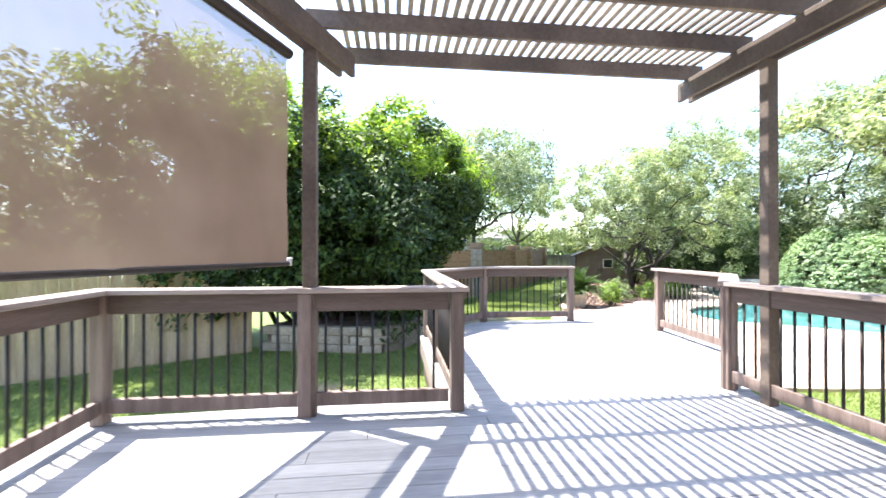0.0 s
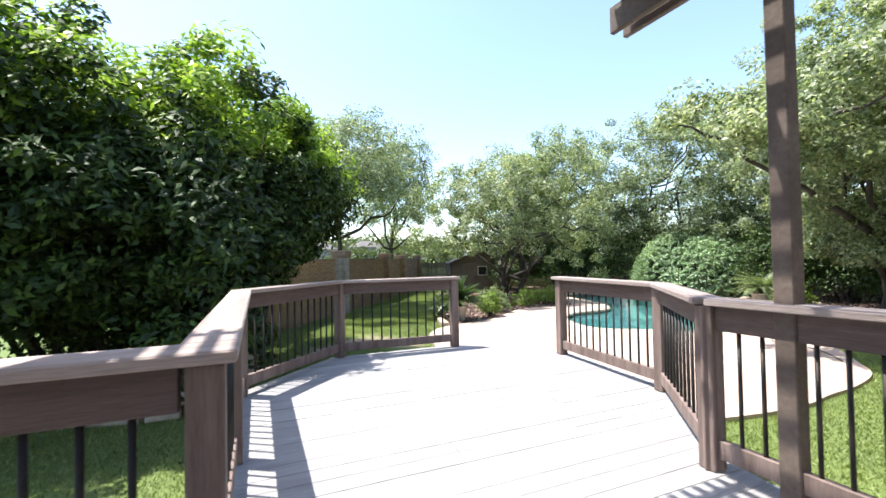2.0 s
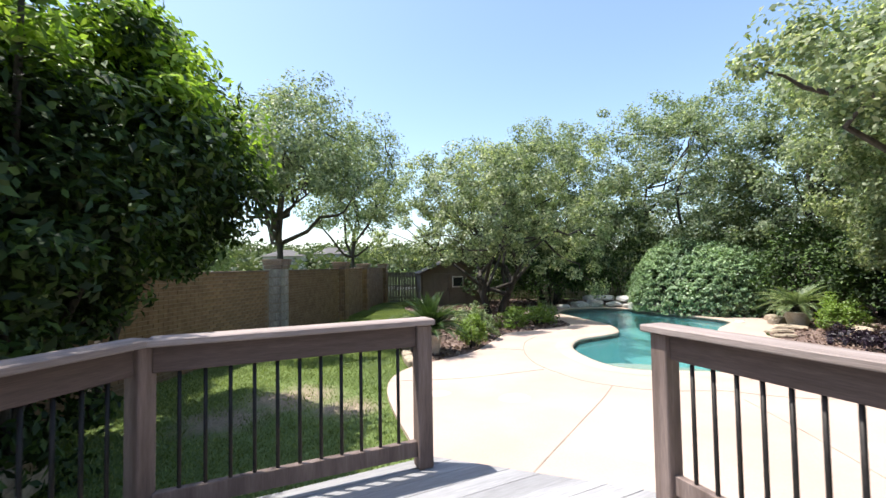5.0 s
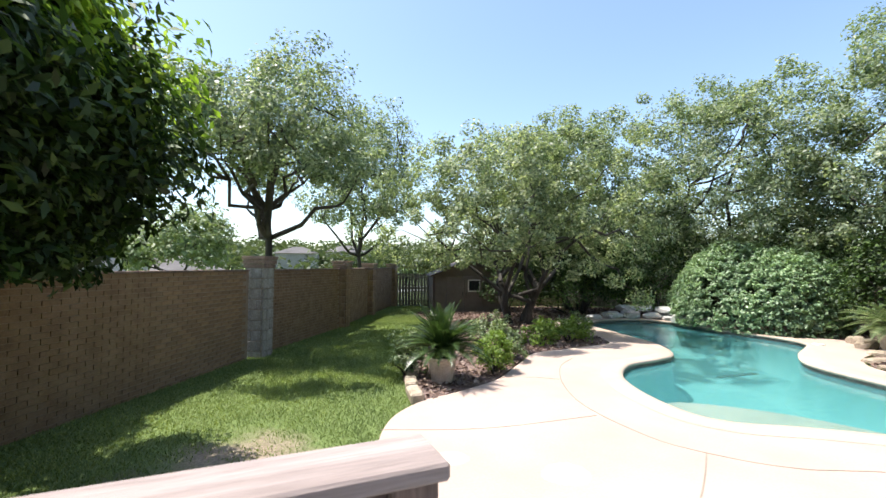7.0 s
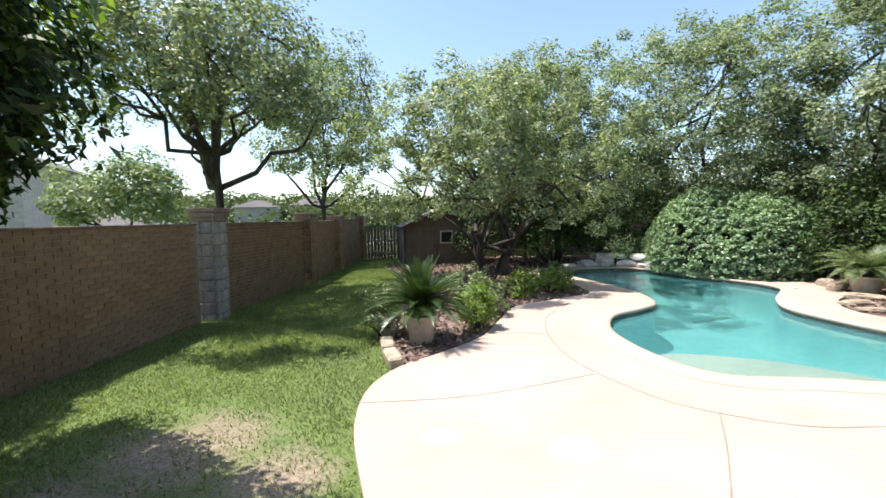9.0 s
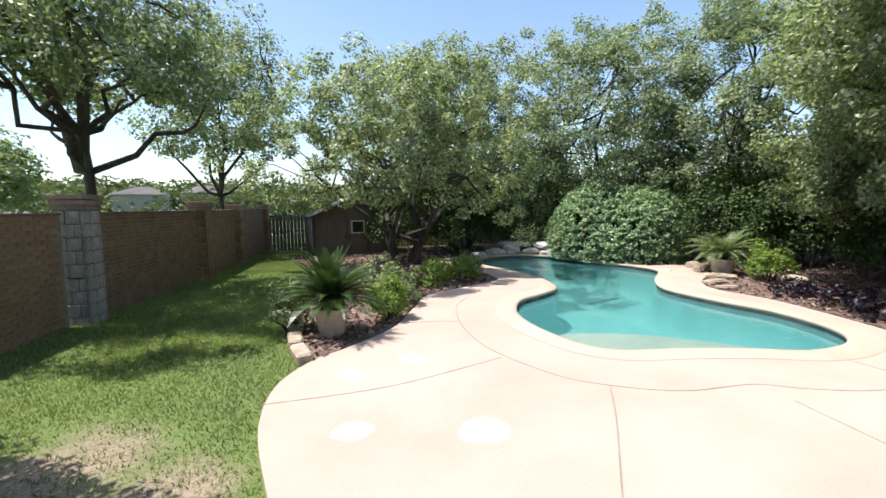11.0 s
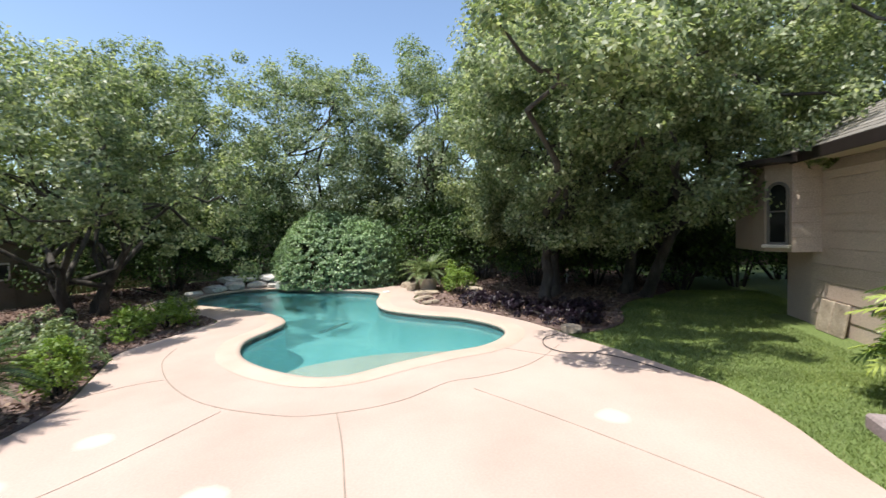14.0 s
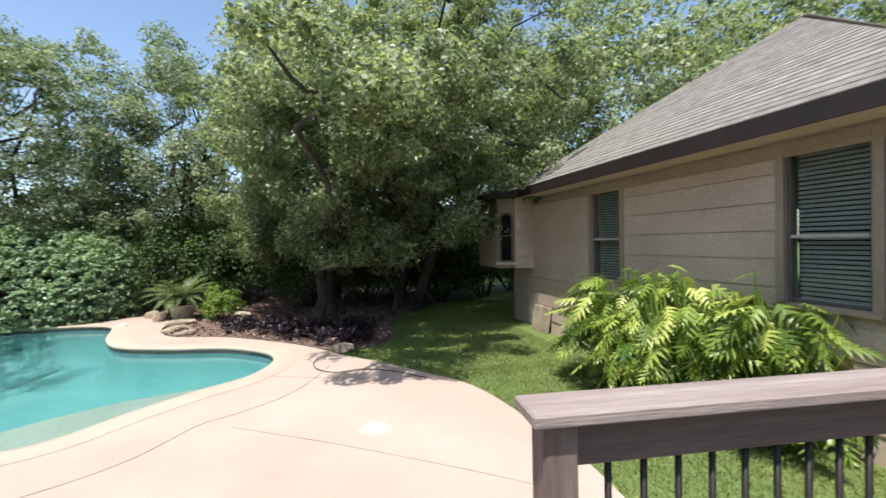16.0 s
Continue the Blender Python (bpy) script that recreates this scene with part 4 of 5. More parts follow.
def house_window(x0, x1, z0, z1):
    w = thing("window_1" if x0 > 7 else "window_2", pose((x0 + x1) / 2, WY, z0), "sash window with closed slatted blinds and tan trim", "window", kind="structure")
    W, H = x1 - x0, z1 - z0
    for sx in (-1, 1):
        part("window_trim", boxed((sx * (W / 2 + 0.045), 0.022, H / 2), (0.09, 0.03, H + 0.18), None, 0.003), M_TRIM, w)
        part("window_frame", boxed((sx * (W / 2 - 0.02), -0.05, H / 2), (0.04, 0.08, H), None, 0.004), M_FRAME_D, w)
    part("window_trim", boxed((0, 0.022, H + 0.045), (W - 0.004, 0.03, 0.09), None, 0.003), M_TRIM, w)
    part("window_sill", boxed((0, 0.04, -0.03), (W + 0.2, 0.07, 0.05), None, 0.005), M_TRIM, w)
    for z in (0.02, H - 0.02):
        part("window_frame", boxed((0, -0.05, z), (W - 0.08, 0.08, 0.04), None, 0.004), M_FRAME_D, w)
    part("meeting_rail", boxed((0, -0.03, H * 0.44), (W - 0.084, 0.05, 0.035), None, 0.004), M_FRAME, w)
    part("pane", boxed((0, -0.1, H * 0.22 + 0.02), (W - 0.084, 0.006, H * 0.44 - 0.05)), M_GLASS2, w)
    part("pane", boxed((0, -0.075, H * 0.72 + 0.01), (W - 0.084, 0.006, H * 0.56 - 0.05)), M_GLASS2, w)
    n = int(H / 0.047)
    slat = mesh_of("blind_slat", boxed((0, 0, 0), (W - 0.1, 0.036, 0.004), pose(0, 0, 0, -62, 0, 0)), M_BLIND)
    for k in range(1, n):
        part("blind_slat", slat, M_BLIND, w, "", False, pose(0, -0.108 if k * H / n > H * 0.46 else -0.13, k * H / n))
    part("dark_room", boxed((0, -0.19, H / 2), (W, 0.01, H)), M_DARK, w)


M_FRAME_D = surface("window_frame_dark", (0.1, 0.09, 0.08), (0.13, 0.12, 0.105), (0.16, 0.145, 0.13), 3, 60, 0.5, 0.1, 0.001, None, 0.03)
M_GLASS2, _n, _l, _p = mat_base("window_glass")
_n.remove(_p)
_c, _g, _m, _f = (_n.new("ShaderNode" + k) for k in ("BsdfTransparent", "BsdfGlossy", "MixShader", "LayerWeight"))
_c.inputs[0].default_value = (0.86, 0.88, 0.87, 1)
_g.inputs["Roughness"].default_value = 0.02
_q = _n.new("ShaderNodeMath")
_q.operation = "POWER"
_q.inputs[1].default_value = 4.0
_k = _n.new("ShaderNodeMath")
_k.operation = "MULTIPLY_ADD"
_k.inputs[1].default_value, _k.inputs[2].default_value = 0.7, 0.035
_l.new(_f.outputs["Facing"], _q.inputs[0])
_l.new(_q.outputs[0], _k.inputs[0])
_l.new(_k.outputs[0], _m.inputs[0])
_l.new(_c.outputs[0], _m.inputs[1])
_l.new(_g.outputs[0], _m.inputs[2])
_l.new(_m.outputs[0], _n["Material Output"].inputs[0])
for w in WINDOWS:
    house_window(*w)

# the wing's far side, with a proud boarded face and an arched window
part("side_wall", boxed((13.06, -0.5, (HB + HT) / 2), (0.88, 4.8, HT - HB + 0.1)), M_SIDING, house)
bay = thing("window_3", pose(12.3, WY, 0), "boarded angled bay with an arched window in the shade", "window", kind="structure")
BZ0, BZ1, BD = 0.78, 2.46, 0.5
TURN = Matrix.Translation((0.0, BD, 0)) @ Matrix.Rotation(radians(42), 4, "Z")
plan = [(0.0, 0.0), (0.0, BD - 0.02), (0.33, BD + 0.3), (1.7, BD + 0.3), (1.7, 0.0)]
# bay body in darker trim colour for shade; wide roof added to shade it
for name, z0, z1, grow, material in (("bay_box", BZ0, BZ1, 0.0, M_TRIM), ("bay_roof", BZ1, BZ1 + 0.09, 0.42, M_FASCIA)):
    shell = bmesh.new()
    base = [shell.verts.new((x - grow * (x < 1) * 0.5, y + grow * (y > 0.3), z0)) for x, y in plan]
    upper = [shell.verts.new((p.co.x, p.co.y, z1)) for p in base]
    shell.faces.new(base)
    shell.faces.new(upper)
    for k in range(5):
        shell.faces.new((base[k - 1], base[k], upper[k], upper[k - 1]))
    bmesh.ops.recalc_face_normals(shell, faces=shell.faces)
    part(name, shell, material, bay)
for k in range(6):
    z, h = BZ0 + 0.28 * k, 0.274
    board = bmesh.new()
    box(board, (-0.008, BD / 2, z + h / 2), (0.016, BD - 0.01, h))
    for vert in board.verts:
        if vert.co.z < z + h / 2 and vert.co.x < -0.01:
            vert.co.x -= 0.014
    part("bay_board", board, M_SIDING, bay, "tan lap board")
AR, AX, AZ = 0.16, 0.215, BZ0 + 0.16
arch = [(-AR, 0.0), (AR, 0.0), (AR, 1.0)] + [(AR * math.cos(a), 1.0 + AR * math.sin(a)) for a in (math.pi * k / 10 for k in range(1, 10))] + [(-AR, 1.0)]
bm, bm2 = bmesh.new(), bmesh.new()
bm.faces.new([bm.verts.new((AX + a, 0.012, AZ + b)) for a, b in arch])
bmesh.ops.solidify(bm, geom=bm.faces[:], thickness=0.008)
part("pane", bm, M_GLASS, bay, "", False, TURN)
for a, b in zip(arch, arch[1:] + arch[:1]):
    tube(bm2, [Vector((AX + a[0], 0.015, AZ + a[1])), Vector((AX + b[0], 0.015, AZ + b[1]))], [0.03, 0.03], 6)
part("window_frame", bm2, M_FRAME_D, bay, "", False, TURN)
part("glazing_bar", boxed((AX, 0.02, AZ + 0.62), (AR * 2 - 0.06, 0.03, 0.03), None, 0.004), M_FRAME_D, bay, "", False, TURN)
part("window_sill", boxed((AX, 0.06, AZ - 0.05), (AR * 2 + 0.14, 0.13, 0.06), None, 0.008), M_FRAME, bay, "pale sill", False, TURN)

# hip roof of the wing: shingle courses laid up each slope
EX0, EX1, EY, EZ, PITCH = 4.6, 13.15, 2.42, 2.63, 0.66
AP = Vector(((EX0 + EX1) / 2, EY - (EX1 - EX0) / 2, EZ + PITCH * (EX1 - EX0) / 2))
roof = bmesh.new()
c = [Vector((EX0, EY, EZ)), Vector((EX1, EY, EZ)), AP, Vector((EX1, -14, EZ)), Vector((AP.x, -14, AP.z)), Vector((EX0, -14, EZ))]
v = [roof.verts.new(p - Vector((0, 0, 0.03))) for p in c]
for f in ((0, 1, 2), (1, 3, 4, 2), (0, 2, 4, 5)):
    roof.faces.new([v[i] for i in f])
part("roof", roof, M_SHINGLE, house)
run = (EX1 - EX0) / 2
n = 32
for k in range(n):
    d0, d1 = run * k / n, run * (k + 1.12) / n
    for face in range(2):
        bm = bmesh.new()
        if face == 0:
            pts = [(EX0 + d0, EY - d0, EZ + PITCH * d0), (EX1 - d0, EY - d0, EZ + PITCH * d0), (EX1 - min(d1, run), EY - min(d1, run), EZ + PITCH * min(d1, run)), (EX0 + min(d1, run), EY - min(d1, run), EZ + PITCH * min(d1, run))]
        else:
            pts = [(EX1 - d0, EY - d0, EZ + PITCH * d0), (EX1 - d0, -13.9, EZ + PITCH * d0), (EX1 - min(d1, run), -13.9, EZ + PITCH * min(d1, run)), (EX1 - min(d1, run), EY - min(d1, run), EZ + PITCH * min(d1, run))]
        up = [Vector(p) for p in pts]
        lift = [0.014, 0.014, 0.002, 0.002]
        top = [bm.verts.new(p + Vector((0, 0, q))) for p, q in zip(up, lift)]
        low = [bm.verts.new(p - Vector((0, 0, 0.006))) for p in up]
        bm.faces.new(top)
        bm.faces.new((top[0], low[0], low[1], top[1]))
        part("shingle_course", bm, M_SHINGLE, house)
part("fascia", boxed(((EX0 + EX1) / 2, EY - 0.015, EZ - 0.095), (EX1 - EX0, 0.03, 0.2), None, 0.004), M_FASCIA, house, "dark brown fascia board")
part("fascia", boxed((EX1 - 0.015, EY - 8, EZ - 0.13), (0.03, 15.9, 0.23), None, 0.004), M_FASCIA, house, "dark brown fascia board")
part("soffit", boxed(((EX0 + EX1) / 2, EY - 0.28, EZ - 0.17), (EX1 - EX0 - 0.08, 0.48, 0.02)), M_SIDING, house, "tan boarded soffit")
part("frieze_board", boxed((8.76, WY + 0.018, EZ - 0.29), (7.7, 0.03, 0.16), None, 0.003), M_TRIM, house)
part("ridge_cap", boxed((0, 0, 0), (0.22, 9.0, 0.03), pose(AP.x, AP.y - 4.5, AP.z + 0.02), 0.008), M_SHINGLE, house)
vent = part("roof_vent", lathe([(0.16, 0), (0.16, 0.12), (0.2, 0.14), (0.14, 0.2)], 14), M_FASCIA, house, "dark round roof vent", True, pose(AP.x + 0.9, AP.y + 0.1, AP.z - 0.5))
# the body of the house behind the deck
part("wall", boxed((-1.4, -2.1, 1.0), (8.0, 0.16, 3.6)), M_SIDING, house)
part("wall", boxed((4.95, -2.0, 0.95), (0.16, 7.6, 3.3)), M_SIDING, house)
bm = bmesh.new()
v = [bm.verts.new(p) for p in ((-6, -1.5, 2.9), (5.2, -1.5, 2.9), (5.2, -6.5, 6.1), (-6, -6.5, 6.1), (5.2, -12, 2.9), (-6, -12, 2.9))]
bm.faces.new((v[0], v[1], v[2], v[3]))
bm.faces.new((v[3], v[2], v[4], v[5]))
part("roof", bm, M_SHINGLE, house)

# pale slabs that lean on the foot of the wall
for k, (x, s) in enumerate(((11.95, 0.36), (11.55, 0.34))):
    slab = tagged(new("stone_slab", mesh_of("stone_slab", boxed((0, 0, 0.29), (s, 0.05, 0.58), pose(0, 0, 0, 9, 0, 0), 0.012), M_STONE)), "pale stone slab leaning on the house wall", "stone slab", "leaning slabs")
    slab.matrix_world = pose(x, WY + 0.16, LAWN, 0, 0, random.uniform(-4, 4))

# ---- shed ----
shed = thing("garden_shed", pose(11.4, 22.35, LAWN, 0, 0, -19), "small tan garden shed with a dark gable roof", "shed")
bm = bmesh.new()
v = [bm.verts.new(p) for y in (0, 2.4) for p in ((-1.5, y, 0), (1.5, y, 0), (1.5, y, 1.55), (0, y, 2.2), (-1.5, y, 1.55))]
for f in ((0, 1, 2, 3, 4), (5, 9, 8, 7, 6), (0, 4, 9, 5), (1, 6, 7, 2)):
    bm.faces.new([v[i] for i in f])
part("wall", bm, M_SHED, shed)
for sx in (-1, 1):
    part("roof", boxed((0.86, 1.15, 0.03), (1.78, 2.8, 0.06), pose(0, 0, 2.22, 0, 23.4, 0) if sx > 0 else pose(0, 0, 2.22, 0, 0, 0) @ Matrix.Diagonal((-1, 1, 1, 1)) @ pose(0, 0, 0, 0, 23.4, 0)), M_SHEDTRIM, shed)
    part("corner_trim", boxed((sx * 1.46, -0.012, 0.77), (0.1, 0.03, 1.54), None, 0.004), M_SHEDTRIM, shed)
for dx, hx in ((-0.55, -0.24), (0.22, -0.09)):
    door = part("door", boxed((dx, -0.02, 0.8), (0.75, 0.04, 1.5), None, 0.006), M_SHED, shed)
    part("handle", boxed((hx, -0.06, 0.8), (0.03, 0.04, 0.14), None, 0.006), M_IRON, door, "dark metal handle")
part("window", boxed((0.25, -0.05, 1.15), (0.45, 0.03, 0.45), None, 0.006), M_GLASS, shed, "small dark window")
for fx, fz, fw, fh in ((0.25, 1.385, 0.53, 0.05), (0.25, 0.915, 0.53, 0.05), (0.005, 1.15, 0.05, 0.42), (0.495, 1.15, 0.05, 0.42)):
    part("window_frame", boxed((fx, -0.06, fz), (fw, 0.03, fh), None, 0.005), M_FRAME, shed, "pale window trim")

# ---- pool rocks and edging ----
def boulder(x, y, z, sx, sy, sz, a, seed, material=None, label="pale rough limestone boulder by the pool", name="boulder", group="pool rocks"):
    rng = np.random.default_rng(seed)
    bm = bmesh.new()
    bmesh.ops.create_icosphere(bm, subdivisions=3, radius=0.5)
    for v in bm.verts:
        v.co *= 1 + 0.35 * noise.noise(v.co * 2.2 + Vector((seed, 0, 0))) + 0.12 * noise.noise(v.co * 6 + Vector((0, seed, 0)))
        for i in range(3):
            v.co[i] = max(-0.42, min(0.42, v.co[i]))
        v.co.x, v.co.y, v.co.z = v.co.x * sx, v.co.y * sy, (v.co.z + 0.38) * sz
    ob = new(name, mesh_of(name, bm, material or M_ROCK, False))
    ob.matrix_world = pose(x, y, z, 0, 0, a)
    return tagged(ob, label, "rock", group)


for k, (x, y, z, a, b, h) in enumerate(((15.3, 18.15, PZ, 0.8, 0.6, 0.32), (16.0, 17.95, PZ, 1.0, 0.8, 0.36), (16.15, 18.3, PZ + 0.2, 0.9, 0.6, 0.32), (16.65, 17.4, PZ, 0.9, 0.6, 0.3), (16.8, 16.7, PZ, 0.9, 0.7, 0.34),
                                        (16.6, 16.15, PZ, 1.0, 0.7, 0.4), (16.5, 15.55, PZ, 0.8, 0.6, 0.34), (16.75, 16.9, PZ + 0.26, 1.0, 0.7, 0.3), (16.55, 17.9, PZ + 0.25, 0.9, 0.6, 0.28), (14.5, 18.3, PZ, 0.6, 0.5, 0.2))):
    boulder(x, y, z, a, b, h, 37 * k, k + 3)
for k, (x, y, a, b, h) in enumerate(((16.45, 11.3, 0.8, 0.35, 0.3), (16.9, 11.7, 0.6, 0.3, 0.28), (15.6, 10.6, 0.9, 0.3, 0.16), (14.6, 10.4, 0.9, 0.3, 0.14), (15.3, 9.0, 0.8, 0.5, 0.35), (11.2, 6.45, 0.45, 0.28, 0.2), (14.0, 10.0, 0.6, 0.25, 0.12), (16.6, 9.3, 0.7, 0.4, 0.3))):
    boulder(x, y, LAWN + 0.02, a, b, h, 53 * k, k + 40, M_STONE, "low tan edging stone at the planting bed", "edging_stone", "bed stones")
for k, (x0, y0, x1, y1) in enumerate(((4.93, 11.95, 5.05, 12.5), (5.06, 12.55, 5.25, 13.1), (5.3, 13.2, 5.55, 13.7))):
    L, fr = wall_frame(x0, y0, x1, y1)
    o = tagged(new("edging_stone", mesh_of("edging_stone", boxed((L / 2, 0, 0.05), (L - 0.03, 0.2, 0.2), pose(0, 0, 0, random.uniform(-5, 5), random.uniform(-3, 3), 0), 0.028), M_STONE)), "pale cut limestone border block", "edging stone", "bed stones")
    o.matrix_world = pose(0, 0, LAWN) @ fr


# ---- pots and palms ----
def planter(x, y, z, r, h, label):
    p = thing("planter", pose(x, y, z), label, "plant pot", "planters")
    part("pot", lathe([(r * 0.68, 0), (r * 0.7, 0.02), (r * 0.93, h * 0.82), (r * 0.94, h * 0.84), (r * 1.02, h * 0.86), (r * 1.03, h), (r * 0.92, h), (r * 0.88, h * 0.9)], 24), M_POT, p, "", True)
    part("soil", lathe([(r * 0.86, h * 0.86), (r * 0.86, h * 0.9)], 20), M_SOIL, p)
    return p


def cycad(x, y, z, fronds, length, label, seed, leaf=None, low=4, high=78):
    """A sago palm: stiff arching fronds of narrow leaflets round a short stem."""
    rng = np.random.default_rng(seed)
    c = thing("sago_palm", pose(x, y, z), label, "palm", "sago palms")
    part("stem", lathe([(0.09, -0.05), (0.12, 0.05), (0.11, 0.16), (0.05, 0.2)], 12), M_BARK, c, "", True)
    for k in range(fronds):
        az = k * 2.399 + rng.uniform(-0.2, 0.2)
        rise = math.radians(rng.uniform(low, high))
        L = length * rng.uniform(0.75, 1.1)
        d = Vector((math.cos(az) * math.cos(rise), math.sin(az) * math.cos(rise), math.sin(rise)))
        pts = []
        p, dv = Vector((0, 0, 0.14)), d.copy()
        for j in range(9):
            pts.append(p.copy())
            p += dv * (L / 8)
            dv = (dv + Vector((0, 0, -0.085 - 0.05 * math.cos(rise)))).normalized()
        bm = bmesh.new()
        tube(bm, pts, [0.009 - 0.0008 * j for j in range(9)], 4)
        side = Vector((-math.sin(az), math.cos(az), 0))
        m = 30
        for j in range(2, m):
            u = j / m * 8
            q = pts[min(int(u), 7)].lerp(pts[min(int(u) + 1, 8)], u - int(u))
            tang = (pts[min(int(u) + 1, 8)] - pts[min(int(u), 7)]).normalized()
            ll = L * 0.2 * math.sin(math.pi * min(1, 0.15 + 0.9 * j / m)) + 0.02
            up = side.cross(tang).normalized()
            for sg in (-1, 1):
                tipv = q + (side * sg * 0.85 + tang * 0.5 + up * (-0.32)).normalized() * ll
                w = tang * 0.012
                bm.faces.new([bm.verts.new(t) for t in (q - w, q + w, tipv)])
        part("frond", bm, leaf or M_CYCAD, c)
    return c


planter(5.7, 12.8, LAWN + 0.04, 0.255, 0.43, "pale round planter with a palm in the mulch bed")
cycad(5.7, 12.8, LAWN + 0.43, 84, 0.86, "dark green sago palm in a pale planter", 4)
planter(16.35, 10.75, LAWN + 0.04, 0.34, 0.42, "pale round planter behind the pool peninsula")
cycad(16.35, 10.75, LAWN + 0.46, 52, 1.05, "light green sago palm in a planter beyond the pool", 8, M_PALE, 0, 58)

# ---- shrubs and flowers ----
shrub("shrub", (6.85, 12.95, LAWN), (0.34, 0.3, 0.62), 2200, 0.06, 0.03, M_LIME, "small lime green shrub at the patio edge", 3)
shrub("shrub", (7.5, 13.9, LAWN), (0.5, 0.5, 0.6), 2000, 0.07, 0.04, M_PALE, "pale variegated shrub in the mulch bed", 4)
shrub("shrub", (5.35, 13.45, LAWN), (0.3, 0.3, 0.7), 1500, 0.06, 0.035, M_PALE, "pale flowering shrub beside the planter", 5)
shrub("shrub", (9.35, 14.9, LAWN), (0.4, 0.4, 0.5), 1800, 0.07, 0.035, M_LIME, "small lime green shrub in the mulch bed", 6)
shrub("shrub", (10.4, 15.0, LAWN), (0.55, 0.45, 0.55), 2400, 0.07, 0.035, M_LIME, "small lime green shrub in the mulch bed", 7)
shrub("shrub", (11.2, 15.6, LAWN), (0.5, 0.45, 0.5), 1500, 0.08, 0.04, M_OAK2, "low green shrub in the mulch bed", 8)
shrub("shrub", (15.95, 9.65, LAWN), (0.5, 0.5, 0.72), 3200, 0.07, 0.035, M_LIME, "rounded light green shrub by the pool bed", 9)
shrub("shrub", (8.6, 16.0, LAWN), (0.5, 0.5, 0.6), 1500, 0.08, 0.04, M_OAK2, "low green shrub in the shade", 18)
for k, (x, y, s) in enumerate(((12.3, 6.7, 0.55), (13.0, 7.4, 0.5), (13.7, 8.0, 0.45), (12.9, 6.2, 0.5), (14.2, 8.9, 0.4), (11.9, 6.2, 0.35))):
    shrub("ground_cover", (x, y, LAWN), (s, s, 0.32), 1100, 0.09, 0.035, M_PURPLE, "low dark purple leafy ground cover", 20 + k, 5, "ground cover", 0.1, "purple ground cover")
dome_shrub("shrub", (17.9, 14.85, LAWN), (2.05, 2.6, 2.72), 3600, 0.1, M_MOUND, "large rounded light green shrub behind the pool", 10)
shrub("shrub", (15.4, 20.0, LAWN), (2.1, 1.6, 2.5), 15000, 0.12, 0.06, M_SHADE_LEAF, "dark green shrub in the shade of the trees", 11, 12)


def philodendron(x, y, z, leaves, spread, seed, label):
    """Large deeply cut leaves on long arching stalks."""
    rng = np.random.default_rng(seed)
    t = thing("philodendron", pose(x, y, z), label, "plant", "philodendrons")
    shapes = []
    for s in range(3):
        bm = bmesh.new()
        n = 5
        mid = [bm.verts.new((0, L, -0.16 * L * L)) for L in np.linspace(0, 1, n + 1)]
        for sg in (-1, 1):
            for j in range(n):
                L = (j + 0.35) / n
                reach = 0.55 * math.sin(math.pi * (0.22 + 0.72 * L)) ** 0.8 + 0.05
                ang = math.radians(62 - 50 * L)
                a, b = mid[j].co, mid[j + 1].co
                e = a.lerp(b, 0.5)
                tipc = e + Vector((sg * reach * math.sin(ang), reach * math.cos(ang) * 0.8, -0.18 * reach - 0.03 * s))
                m1 = e.lerp(tipc, 0.55)
                w = 0.062
                v1 = bm.verts.new(m1 + Vector((0, -w, 0.03)))
                v2 = bm.verts.new(m1 + Vector((0, w, 0.03)))
                bm.faces.new((mid[j], v1, v2, mid[j + 1]) if sg > 0 else (mid[j + 1], v2, v1, mid[j]))
                vt = bm.verts.new(tipc)
                bm.faces.new((v1, vt, v2) if sg > 0 else (v2, vt, v1))
        shapes.append(mesh_of("leaf", bm, M_PHILO))
    stalks = bmesh.new()
    for k in range(leaves):
        az = rng.uniform(0, 2 * math.pi)
        r = spread * rng.uniform(0.15, 1.0) ** 0.6
        h = rng.uniform(0.25, 1.0) * (1.8 - 0.6 * r / spread) + 0.12
        foot = Vector((math.cos(az) * r * 0.25, math.sin(az) * r * 0.25, 0))
        top = Vector((math.cos(az) * r, math.sin(az) * r, h))
        tube(stalks, [foot, foot.lerp(top, 0.5) + Vector((0, 0, 0.12)), top], [0.014, 0.011, 0.008], 5)
        size = rng.uniform(0.19, 0.36)
        m = Matrix.Translation(top) @ Euler((radians(rng.uniform(-75, -20) + 45 * (h / 1.8) ** 2), radians(rng.uniform(-35, 35)), az - math.pi / 2 + rng.uniform(-0.5, 0.5))).to_matrix().to_4x4() @ Matrix.Diagonal((size, size, size, 1))
        part("leaf", shapes[k % 3], M_PHILO, t, "", False, m)
    part("stalk", stalks, M_LIME, t)
    return t


philodendron(8.05, 2.6, LAWN, 290, 0.8, 31, "split-leaf philodendron with big glossy leaves by the house")
philodendron(6.95, 2.7, LAWN, 290, 0.9, 32, "split-leaf philodendron with big glossy leaves by the house")
philodendron(6.05, 2.45, LAWN, 170, 0.58, 33, "split-leaf philodendron with big glossy leaves by the house")

